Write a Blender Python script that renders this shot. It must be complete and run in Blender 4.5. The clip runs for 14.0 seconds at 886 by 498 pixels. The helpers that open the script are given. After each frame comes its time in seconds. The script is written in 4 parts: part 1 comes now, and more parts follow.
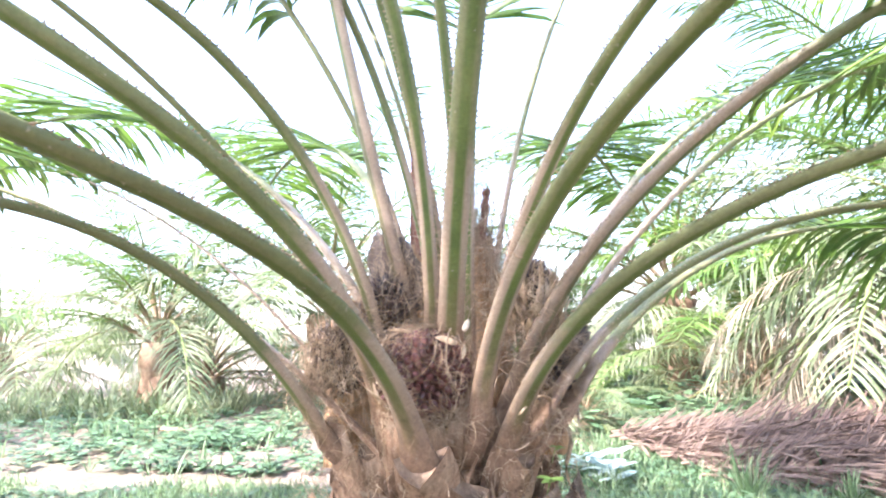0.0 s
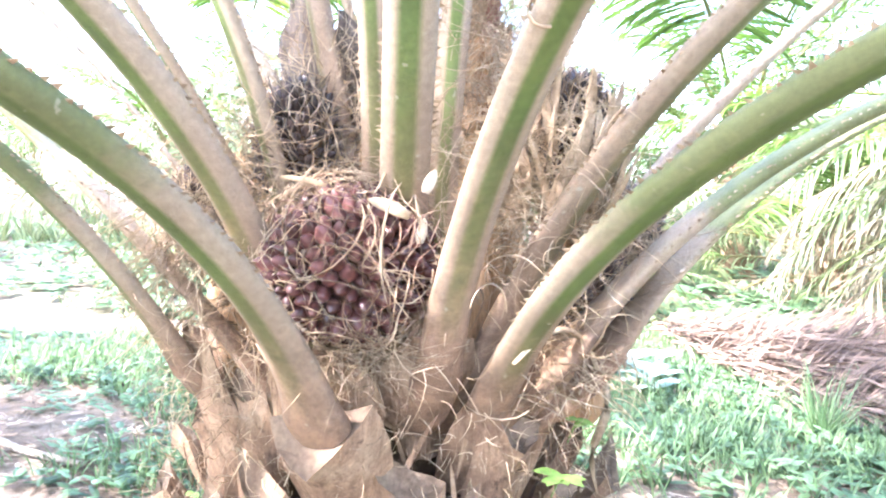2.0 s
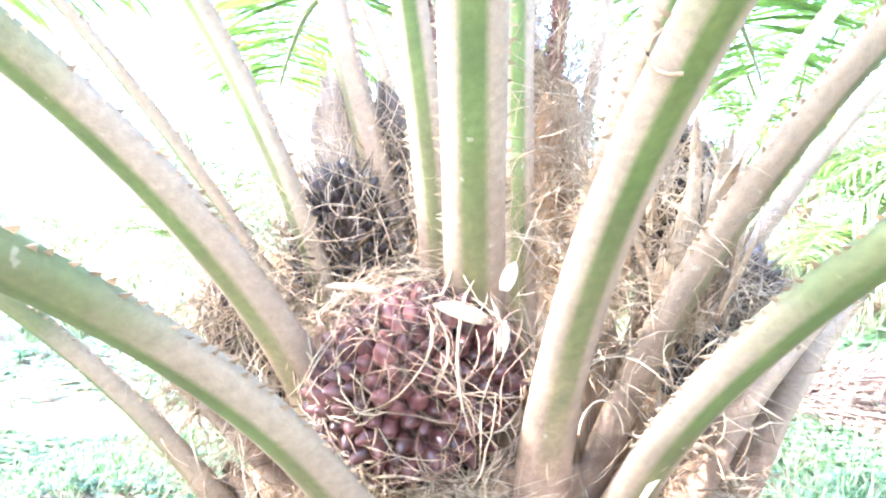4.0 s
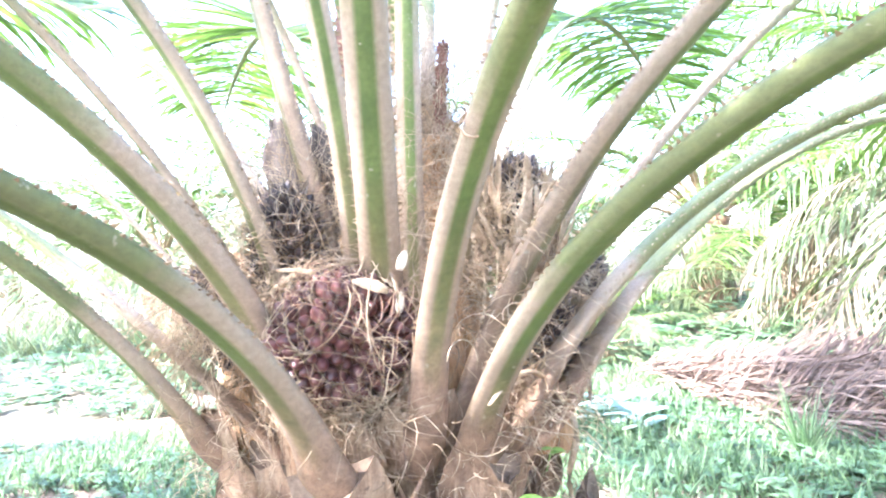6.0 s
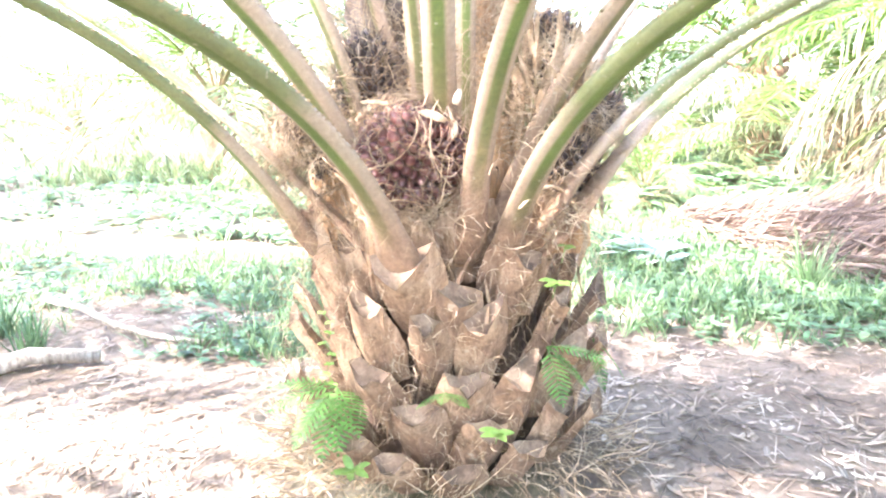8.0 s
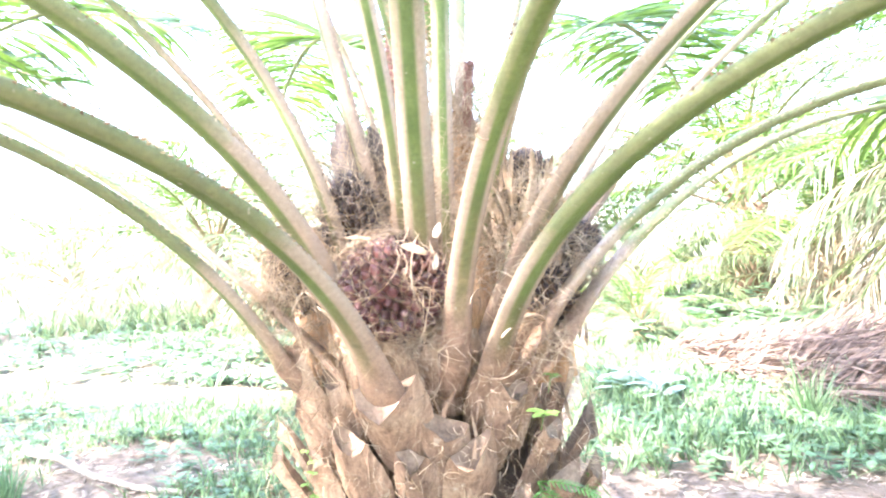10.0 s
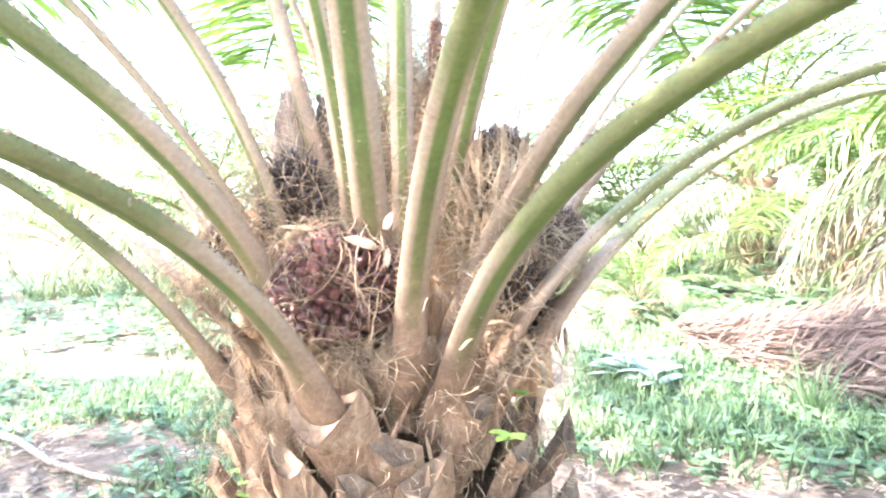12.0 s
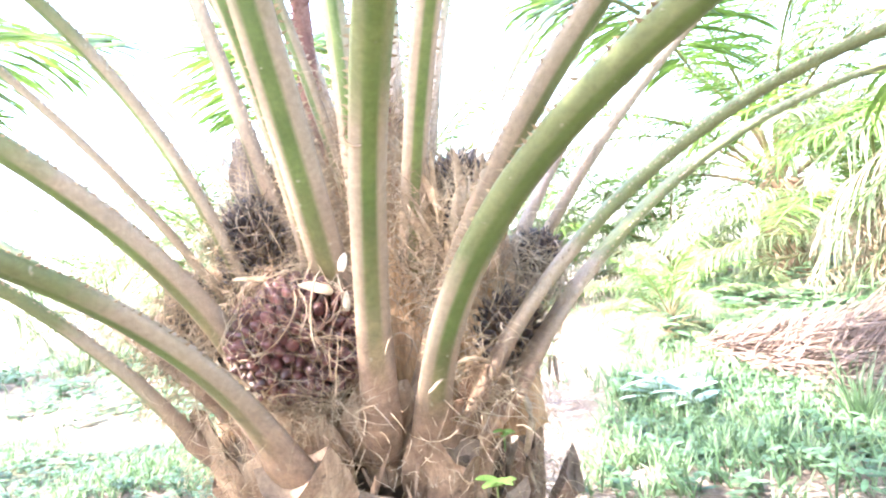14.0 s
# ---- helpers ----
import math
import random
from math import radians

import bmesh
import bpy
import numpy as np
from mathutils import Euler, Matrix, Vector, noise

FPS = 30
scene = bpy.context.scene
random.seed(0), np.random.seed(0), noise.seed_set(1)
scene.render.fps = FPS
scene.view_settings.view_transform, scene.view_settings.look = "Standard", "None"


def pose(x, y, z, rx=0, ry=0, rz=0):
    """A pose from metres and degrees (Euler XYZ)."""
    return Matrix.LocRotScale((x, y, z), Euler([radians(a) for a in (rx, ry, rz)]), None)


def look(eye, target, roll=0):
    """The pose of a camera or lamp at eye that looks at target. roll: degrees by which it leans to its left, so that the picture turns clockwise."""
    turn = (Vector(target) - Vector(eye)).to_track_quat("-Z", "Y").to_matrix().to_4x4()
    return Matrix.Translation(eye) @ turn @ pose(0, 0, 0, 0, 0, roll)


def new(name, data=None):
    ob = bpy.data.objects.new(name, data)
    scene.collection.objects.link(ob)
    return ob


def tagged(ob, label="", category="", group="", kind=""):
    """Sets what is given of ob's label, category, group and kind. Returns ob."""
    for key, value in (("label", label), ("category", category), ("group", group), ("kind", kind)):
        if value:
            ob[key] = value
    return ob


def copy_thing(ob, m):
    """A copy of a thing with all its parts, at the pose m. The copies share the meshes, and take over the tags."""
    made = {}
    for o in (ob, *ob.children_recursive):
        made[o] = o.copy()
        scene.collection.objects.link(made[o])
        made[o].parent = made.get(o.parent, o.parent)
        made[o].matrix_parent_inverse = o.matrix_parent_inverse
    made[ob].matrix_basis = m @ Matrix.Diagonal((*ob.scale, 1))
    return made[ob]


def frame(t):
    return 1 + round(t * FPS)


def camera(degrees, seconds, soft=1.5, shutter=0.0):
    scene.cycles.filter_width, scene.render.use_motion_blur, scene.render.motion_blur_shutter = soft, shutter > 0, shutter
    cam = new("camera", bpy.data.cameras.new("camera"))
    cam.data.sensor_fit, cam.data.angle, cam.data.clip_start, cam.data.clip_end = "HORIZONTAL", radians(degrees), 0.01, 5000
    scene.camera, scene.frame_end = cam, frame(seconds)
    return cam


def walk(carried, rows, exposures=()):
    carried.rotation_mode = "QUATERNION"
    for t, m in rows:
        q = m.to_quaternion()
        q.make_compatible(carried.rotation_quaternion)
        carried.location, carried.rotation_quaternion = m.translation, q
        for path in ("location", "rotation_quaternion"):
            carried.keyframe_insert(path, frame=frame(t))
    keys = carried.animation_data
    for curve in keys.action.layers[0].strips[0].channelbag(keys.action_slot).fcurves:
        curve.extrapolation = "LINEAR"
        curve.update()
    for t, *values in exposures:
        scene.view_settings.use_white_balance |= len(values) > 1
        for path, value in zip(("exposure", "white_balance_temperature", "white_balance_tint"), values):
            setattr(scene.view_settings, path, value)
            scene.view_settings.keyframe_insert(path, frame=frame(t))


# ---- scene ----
cam = camera(64.7, 14.0, 2.2)
PATH = [
    (0, (0.756, 1.997, 1.117), (0.444, 3.953, 1.394), -1.3),
    (0.5, (0.841, 2.292, 1.137), (0.558, 4.247, 1.452), -2.1),
    (1, (0.927, 2.611, 1.135), (0.431, 4.530, 1.399), -2.0),
    (1.5, (0.871, 2.878, 1.130), (0.339, 4.805, 1.206), 4.1),
    (2, (0.747, 3.116, 1.152), (0.311, 5.064, 1.019), 4.2),
    (2.5, (0.703, 3.277, 1.187), (0.079, 5.173, 1.057), 2.7),
    (2.7, (0.687, 3.323, 1.206), (0.054, 5.220, 1.222), 0.0),
    (4.8, (0.606, 3.290, 1.213), (0.138, 5.235, 1.250), -2.5),
    (5, (0.597, 3.213, 1.242), (0.169, 5.162, 1.388), -3.8),
    (5.5, (0.654, 3.085, 1.271), (0.290, 5.047, 1.401), -3.4),
    (6, (0.815, 2.902, 1.163), (0.424, 4.863, 1.221), -2.3),
    (6.5, (0.890, 2.823, 1.185), (0.379, 4.757, 1.213), -3.4),
    (7, (0.888, 2.636, 1.121), (0.361, 4.522, 0.715), -0.3),
    (7.2, (0.881, 2.587, 1.136), (0.377, 4.477, 0.720), -0.5),
    (9.3, (0.949, 2.441, 1.123), (0.406, 4.352, 0.893), -0.8),
    (9.5, (0.939, 2.456, 1.118), (0.400, 4.371, 0.915), -0.8),
    (10, (0.943, 2.469, 1.108), (0.436, 4.404, 1.137), -2.2),
    (10.5, (0.954, 2.639, 1.141), (0.259, 4.505, 1.326), -2.6),
    (11, (1.030, 2.780, 1.148), (0.212, 4.602, 1.264), 1.4),
    (11.5, (1.033, 2.790, 1.161), (0.425, 4.696, 1.163), 0.2),
    (12, (0.988, 2.765, 1.171), (0.465, 4.695, 1.105), -0.9),
    (12.5, (0.982, 2.755, 1.174), (0.400, 4.668, 1.136), -1.5),
    (13, (1.003, 2.781, 1.168), (0.396, 4.686, 1.118), -2.2),
    (13.5, (1.084, 2.829, 1.156), (0.386, 4.703, 1.191), -2.4),
    (14, (1.109, 2.904, 1.153), (0.503, 4.809, 1.199), -6.8),
]
# seconds, stops, kelvin, tint
EXPOSURES = [(0.0, 3.29, 6340, 24), (1.0, 3.32, 6390, 24), (1.5, 3.57, 6220, 20), (2.0, 4.22, 6120, 20), (2.5, 4.70, 6170, 19), (5.0, 4.60, 5550, 15), (5.5, 4.17, 5750, 17), (6.5, 4.26, 6120, 19), (7.0, 4.42, 6450, 20), (9.5, 4.44, 6570, 19), (10.0, 4.44, 6370, 19), (10.5, 4.29, 6070, 19), (11.0, 4.12, 6170, 19), (12.5, 4.22, 6520, 19), (14.0, 4.22, 6420, 19)]
walk(cam, [(t, look(eye, target, roll)) for t, eye, target, roll in PATH], EXPOSURES)

# ---- light ----
SUN_TO = Vector((-0.527, -0.412, 0.743)).normalized()
world = bpy.data.worlds.new("world")
scene.world = world
world.use_nodes = True
_wn = world.node_tree
_sky = _wn.nodes.new("ShaderNodeTexSky")
_sky.sky_type, _sky.sun_disc = "NISHITA", False
_sky.sun_elevation = math.asin(SUN_TO.z)
_sky.sun_rotation = math.atan2(SUN_TO.x, SUN_TO.y)
_sky.air_density, _sky.dust_density, _sky.ozone_density = 1.0, 2.0, 1.0
_bg = _wn.nodes["Background"]
_bg.inputs["Strength"].default_value = 0.15
_wn.links.new(_sky.outputs["Color"], _bg.inputs["Color"])
_sd = bpy.data.lights.new("sun", "SUN")
_sd.energy, _sd.angle, _sd.color = 2.7, radians(1.2), (1.0, 0.96, 0.90)
sun = new("sun", _sd)
sun.matrix_world = look(SUN_TO * 30, (0, 0, 0))


# ---- materials ----
def nodes_of(name):
    m = bpy.data.materials.new(name)
    m.use_nodes = True
    nt = m.node_tree
    return m, nt, nt.nodes["Principled BSDF"], nt.nodes["Material Output"]


def ramp(nt, fac, stops):
    r = nt.nodes.new("ShaderNodeValToRGB")
    els = r.color_ramp.elements
    while len(els) < len(stops):
        els.new(0.5)
    for e, (p, c) in zip(els, stops):
        e.position, e.color = p, (*c, 1)
    nt.links.new(fac, r.inputs["Fac"])
    return r.outputs["Color"]


def mix(nt, fac, a, b, blend="MIX"):
    n = nt.nodes.new("ShaderNodeMix")
    n.data_type, n.blend_type = "RGBA", blend
    for sock, v in ((n.inputs[0], fac), (n.inputs[6], a), (n.inputs[7], b)):
        if isinstance(v, (int, float)):
            sock.default_value = v
        elif isinstance(v, tuple):
            sock.default_value = (*v, 1)
        else:
            nt.links.new(v, sock)
    return n.outputs[2]


def noise_tex(nt, scale, detail=5, rough=0.6, stretch=None, coord="Object"):
    tc = nt.nodes.new("ShaderNodeTexCoord")
    out = tc.outputs[coord]
    if stretch:
        mp = nt.nodes.new("ShaderNodeMapping")
        mp.inputs["Scale"].default_value = stretch
        nt.links.new(out, mp.inputs["Vector"])
        out = mp.outputs[0]
    n = nt.nodes.new("ShaderNodeTexNoise")
    n.inputs["Scale"].default_value, n.inputs["Detail"].default_value, n.inputs["Roughness"].default_value = scale, detail, rough
    nt.links.new(out, n.inputs["Vector"])
    return n.outputs["Fac"]


def bump(nt, bsdf, height, strength=0.5, dist=0.01):
    b = nt.nodes.new("ShaderNodeBump")
    b.inputs["Strength"].default_value, b.inputs["Distance"].default_value = strength, dist
    nt.links.new(height, b.inputs["Height"])
    nt.links.new(b.outputs[0], bsdf.inputs["Normal"])


def plain(name, lo, mid, hi, scale, rough=0.8, stretch=None, fine=60, bumpy=0.5, dist=0.006, vary=0.25, through_light=0.0, island=False):
    """A natural surface in three tones at two scales; vary: the change from piece to piece."""
    m, nt, b, out = nodes_of(name)
    n1 = noise_tex(nt, scale, 4, 0.6, stretch)
    n2 = noise_tex(nt, fine, 6, 0.7, stretch)
    c = ramp(nt, n1, [(0.3, lo), (0.5, mid), (0.72, hi)])
    g = ramp(nt, n2, [(0.25, (0.55, 0.55, 0.55)), (0.75, (1.25, 1.25, 1.25))])
    c = mix(nt, 1.0, c, g, "MULTIPLY")
    if vary:
        if island:
            rnd = nt.nodes.new("ShaderNodeNewGeometry").outputs["Random Per Island"]
        else:
            rnd = nt.nodes.new("ShaderNodeObjectInfo").outputs["Random"]
        v = ramp(nt, rnd, [(0.0, (1 - vary,) * 3), (1.0, (1 + vary,) * 3)])
        c = mix(nt, 1.0, c, v, "MULTIPLY")
    nt.links.new(c, b.inputs["Base Color"])
    b.inputs["Roughness"].default_value = rough
    bump(nt, b, n2, bumpy, dist)
    if through_light:
        t = nt.nodes.new("ShaderNodeBsdfTranslucent")
        nt.links.new(c, t.inputs["Color"])
        mx = nt.nodes.new("ShaderNodeMixShader")
        mx.inputs[0].default_value = through_light
        nt.links.new(b.outputs[0], mx.inputs[1])
        nt.links.new(t.outputs[0], mx.inputs[2])
        nt.links.new(mx.outputs[0], out.inputs["Surface"])
    return m


def petiole_material():
    """Green rachis with brown fibrous foot and pale scurfy margins; uses the mesh's own length and girth coordinates."""
    m, nt, b, out = nodes_of("petiole")
    uv = nt.nodes.new("ShaderNodeUVMap")
    sep = nt.nodes.new("ShaderNodeSeparateXYZ")
    nt.links.new(uv.outputs[0], sep.inputs[0])
    n1 = noise_tex(nt, 6, 5, 0.65)
    n2 = noise_tex(nt, 90, 5, 0.7)
    streak = noise_tex(nt, 40, 4, 0.6, (40, 1.2, 1), "UV")

    def math_node(op, a, c):
        n = nt.nodes.new("ShaderNodeMath")
        n.operation = op
        for i, v in enumerate((a, c)):
            if isinstance(v, (int, float)):
                n.inputs[i].default_value = v
            else:
                nt.links.new(v, n.inputs[i])
        return n.outputs[0]
    along = math_node("ADD", sep.outputs[0], math_node("MULTIPLY", math_node("SUBTRACT", n1, 0.5), 0.35))
    green = ramp(nt, n1, [(0.25, (0.08, 0.13, 0.028)), (0.5, (0.125, 0.185, 0.045)), (0.8, (0.20, 0.245, 0.08))])
    scurf = ramp(nt, streak, [(0.3, (0.31, 0.235, 0.16)), (0.6, (0.47, 0.38, 0.28)), (0.8, (0.60, 0.51, 0.40))])
    brown = ramp(nt, streak, [(0.25, (0.17, 0.095, 0.058)), (0.55, (0.32, 0.205, 0.132)), (0.8, (0.46, 0.345, 0.245))])
    side = math_node("ADD", sep.outputs[1], math_node("MULTIPLY", math_node("SUBTRACT", streak, 0.5), 0.12))
    is_side = ramp(nt, side, [(0.11, (0, 0, 0)), (0.20, (1, 1, 1))])
    fade = ramp(nt, along, [(0.85, (1, 1, 1)), (1.6, (0.25, 0.25, 0.25))])
    c = mix(nt, mix(nt, 1.0, is_side, fade, "MULTIPLY"), green, scurf)
    foot = ramp(nt, along, [(0.06, (1, 1, 1)), (0.30, (0.55, 0.55, 0.55)), (0.62, (0, 0, 0))])
    crust = ramp(nt, noise_tex(nt, 14, 6, 0.75), [(0.35, (0.5, 0.46, 0.43)), (0.55, (1.0, 1.0, 1.0)), (0.72, (1.45, 1.42, 1.38))])
    brown = mix(nt, 1.0, brown, crust, "MULTIPLY")
    c = mix(nt, foot, c, brown)
    spots = ramp(nt, noise_tex(nt, 55, 2, 0.5), [(0.70, (0, 0, 0)), (0.76, (0.6, 0.6, 0.6))])
    c = mix(nt, spots, c, (0.5, 0.46, 0.36))
    g = ramp(nt, n2, [(0.25, (0.75, 0.75, 0.75)), (0.75, (1.18, 1.18, 1.18))])
    c = mix(nt, 1.0, c, g, "MULTIPLY")
    v = ramp(nt, nt.nodes.new("ShaderNodeObjectInfo").outputs["Random"], [(0.0, (0.8, 0.82, 0.8)), (1.0, (1.15, 1.12, 1.1))])
    c = mix(nt, 1.0, c, v, "MULTIPLY")
    nt.links.new(c, b.inputs["Base Color"])
    b.inputs["Roughness"].default_value = 0.55
    bump(nt, b, streak, 0.5, 0.006)
    return m


M_PETIOLE = petiole_material()


def stub_material():
    """Weathered leaf base: brown with pale scurf, long fibrous streaks, grey lichen spots and dark crusts."""
    m, nt, b, out = nodes_of("leaf_base")
    big = noise_tex(nt, 6, 4, 0.6)
    streak = noise_tex(nt, 55, 6, 0.7, (1, 1, 0.12))
    fine = noise_tex(nt, 140, 5, 0.75)
    c = ramp(nt, big, [(0.3, (0.17, 0.10, 0.060)), (0.5, (0.30, 0.195, 0.125)), (0.7, (0.43, 0.315, 0.215))])
    g = ramp(nt, streak, [(0.3, (0.5, 0.46, 0.42)), (0.55, (1, 1, 1)), (0.75, (1.4, 1.38, 1.34))])
    c = mix(nt, 1.0, c, g, "MULTIPLY")
    crust = ramp(nt, noise_tex(nt, 18, 6, 0.75), [(0.58, (0, 0, 0)), (0.66, (0.75, 0.75, 0.75))])
    c = mix(nt, crust, c, (0.06, 0.036, 0.022))
    lichen = ramp(nt, noise_tex(nt, 26, 4, 0.6), [(0.64, (0, 0, 0)), (0.70, (0.55, 0.55, 0.55))])
    c = mix(nt, lichen, c, (0.50, 0.43, 0.33))
    f = ramp(nt, fine, [(0.3, (0.75, 0.75, 0.75)), (0.7, (1.25, 1.25, 1.25))])
    c = mix(nt, 1.0, c, f, "MULTIPLY")
    v = ramp(nt, nt.nodes.new("ShaderNodeObjectInfo").outputs["Random"], [(0.0, (0.75, 0.73, 0.72)), (1.0, (1.2, 1.2, 1.18))])
    c = mix(nt, 1.0, c, v, "MULTIPLY")
    nt.links.new(c, b.inputs["Base Color"])
    b.inputs["Roughness"].default_value = 0.88
    bump(nt, b, streak, 0.9, 0.010)
    return m


M_STUB = stub_material()
M_CUT = plain("cut_face", (0.095, 0.062, 0.04), (0.18, 0.122, 0.082), (0.28, 0.205, 0.142), 14, 0.9, None, 120, 0.6, 0.005, 0.15)
M_FIBRE = plain("fibre", (0.25, 0.165, 0.10), (0.48, 0.36, 0.235), (0.72, 0.60, 0.44), 9, 0.8, None, 90, 0.2, 0.002, 0.35, 0.15, True)
M_FIBRE_RED = plain("bunch_fibre", (0.17, 0.095, 0.062), (0.34, 0.21, 0.14), (0.55, 0.40, 0.27), 9, 0.8, None, 90, 0.2, 0.002, 0.4, 0.1, True)
M_SHEATH = plain("sheath", (0.24, 0.13, 0.065), (0.48, 0.29, 0.15), (0.66, 0.46, 0.28), 10, 0.85, (3, 3, 0.4), 80, 0.8, 0.01, 0.2)
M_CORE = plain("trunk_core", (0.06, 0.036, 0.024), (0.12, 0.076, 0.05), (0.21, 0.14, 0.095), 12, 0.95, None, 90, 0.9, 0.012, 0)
M_FRUIT = plain("fruit_ripe", (0.055, 0.024, 0.022), (0.14, 0.055, 0.05), (0.28, 0.12, 0.098), 20, 0.28, None, 60, 0.15, 0.002, 0.5)
M_FRUIT_DARK = plain("fruit_unripe", (0.025, 0.019, 0.019), (0.065, 0.046, 0.043), (0.14, 0.095, 0.08), 22, 0.32, None, 60, 0.15, 0.002, 0.4, 0, True)
M_SPINE = plain("bract_spine", (0.09, 0.07, 0.055), (0.25, 0.195, 0.15), (0.5, 0.41, 0.32), 30, 0.7, None, 80, 0.2, 0.002, 0.4, 0, True)
M_SPADIX = plain("spadix", (0.17, 0.07, 0.05), (0.33, 0.16, 0.12), (0.46, 0.27, 0.2), 25, 0.9, None, 160, 1.0, 0.01, 0)
M_SPATHE = plain("spathe", (0.10, 0.075, 0.06), (0.19, 0.15, 0.125), (0.30, 0.245, 0.205), 8, 0.85, (6, 6, 0.5), 70, 0.7, 0.006, 0.1)
M_PETAL = plain("dry_bract", (0.55, 0.46, 0.33), (0.72, 0.63, 0.48), (0.82, 0.76, 0.64), 10, 0.7, None, 60, 0.3, 0.003, 0.1)
M_LEAF = plain("leaflet", (0.055, 0.115, 0.022), (0.095, 0.19, 0.032), (0.19, 0.28, 0.05), 1.6, 0.42, None, 30, 0.2, 0.002, 0.35, 0.4, True)
# yellowing, and paled further: the glare over the other palms is in this colour
M_LEAF_OLD_GLARE = plain("leaflet_yellowing_glare", (0.125, 0.185, 0.08), (0.205, 0.265, 0.135), (0.32, 0.34, 0.20), 1.6, 0.5, None, 30, 0.2, 0.002, 0.4, 0.4, True)
M_LEAF_DEAD = plain("leaflet_dead", (0.08, 0.051, 0.037), (0.16, 0.107, 0.078), (0.26, 0.188, 0.138), 2.5, 0.85, None, 40, 0.3, 0.003, 0.4, 0.1, True)
M_LEAF_HANG = plain("leaflet_hanging", (0.20, 0.17, 0.11), (0.33, 0.28, 0.20), (0.47, 0.40, 0.31), 1.6, 0.7, None, 30, 0.2, 0.002, 0.45, 0.3, True)
M_GRASS = plain("grass_blade", (0.09, 0.155, 0.07), (0.155, 0.245, 0.11), (0.27, 0.34, 0.175), 1.2, 0.5, None, 30, 0.1, 0.002, 0.45, 0.35, True)
M_WEED = plain("weed_leaf", (0.06, 0.12, 0.06), (0.11, 0.205, 0.10), (0.19, 0.29, 0.155), 2.0, 0.45, None, 40, 0.2, 0.002, 0.4, 0.3, True)
M_FERN = plain("fern_frond", (0.06, 0.17, 0.04), (0.11, 0.27, 0.06), (0.19, 0.36, 0.10), 5.0, 0.45, None, 40, 0.2, 0.002, 0.3, 0.45, True)
M_WEED_BRIGHT = plain("seedling_leaf", (0.11, 0.22, 0.05), (0.18, 0.32, 0.08), (0.28, 0.42, 0.13), 5.0, 0.45, None, 40, 0.2, 0.002, 0.3, 0.4, True)
M_PALE = plain("pale_weed_leaf", (0.25, 0.38, 0.33), (0.36, 0.48, 0.42), (0.48, 0.58, 0.52), 4.0, 0.5, None, 40, 0.2, 0.002, 0.3, 0.3, True)
M_LITTER = plain("leaf_litter", (0.09, 0.064, 0.045), (0.26, 0.20, 0.15), (0.56, 0.48, 0.39), 3.0, 0.9, None, 40, 0.3, 0.003, 0.6, 0, True)
M_STICK = plain("grey_wood", (0.16, 0.13, 0.11), (0.30, 0.26, 0.22), (0.46, 0.41, 0.36), 6.0, 0.9, (8, 8, 1), 60, 0.7, 0.006, 0.2)


def ground_material():
    m, nt, b, out = nodes_of("soil")
    n0 = noise_tex(nt, 0.35, 3, 0.5)
    n1 = noise_tex(nt, 2.2, 6, 0.65)
    n2 = noise_tex(nt, 28, 8, 0.75)
    soil = ramp(nt, n1, [(0.3, (0.115, 0.082, 0.06)), (0.5, (0.19, 0.142, 0.108)), (0.7, (0.28, 0.222, 0.175))])
    moss = ramp(nt, n2, [(0.3, (0.09, 0.13, 0.045)), (0.7, (0.22, 0.26, 0.11))])
    f = ramp(nt, n0, [(0.52, (0, 0, 0)), (0.64, (0.55, 0.55, 0.55))])
    c = mix(nt, f, soil, moss)
    g = ramp(nt, n2, [(0.25, (0.55, 0.55, 0.55)), (0.75, (1.35, 1.35, 1.35))])
    c = mix(nt, 1.0, c, g, "MULTIPLY")
    nt.links.new(c, b.inputs["Base Color"])
    b.inputs["Roughness"].default_value = 0.95
    bump(nt, b, n2, 0.8, 0.03)
    return m


M_GROUND = ground_material()


# ---- mesh helpers ----
class Soup:
    """Vertices and faces gathered for one mesh, with a length and girth coordinate for each vertex."""

    def __init__(self):
        self.v, self.f, self.uv = [], [], []

    def point(self, p, u=0.0, w=0.0):
        self.v.append((p[0], p[1], p[2]))
        self.uv.append((u, w))
        return len(self.v) - 1

    def rings(self, rings, cap_start=True, cap_end=True, closed=True):
        """rings: lists of vertex numbers, all of one length."""
        for a, b in zip(rings, rings[1:]):
            n = len(a)
            for i in range(n if closed else n - 1):
                j = (i + 1) % n
                self.f.append((a[i], a[j], b[j], b[i]))
        if closed and cap_start:
            self.f.append(tuple(reversed(rings[0])))
        if closed and cap_end:
            self.f.append(tuple(rings[-1]))

    def mesh(self, name, material, smooth=True):
        me = bpy.data.meshes.new(name)
        me.from_pydata(self.v, [], self.f)
        if len(self.uv) == len(self.v) and self.v:
            lay = me.uv_layers.new(name="UVMap")
            idx = np.empty(len(me.loops), dtype=np.int32)
            me.loops.foreach_get("vertex_index", idx)
            lay.data.foreach_set("uv", np.array(self.uv, dtype=np.float32)[idx].ravel())
        if smooth:
            me.polygons.foreach_set("use_smooth", np.ones(len(me.polygons), dtype=bool))
        for mat in (material if isinstance(material, (list, tuple)) else (material,)):
            me.materials.append(mat)
        me.update()
        return me


def part(name, data, material, parent=None, label="", smooth=True):
    me = data.mesh(name, material, smooth) if isinstance(data, Soup) else data
    ob = new(name, me)
    ob.parent = parent
    if label:
        tagged(ob, label)
    return ob


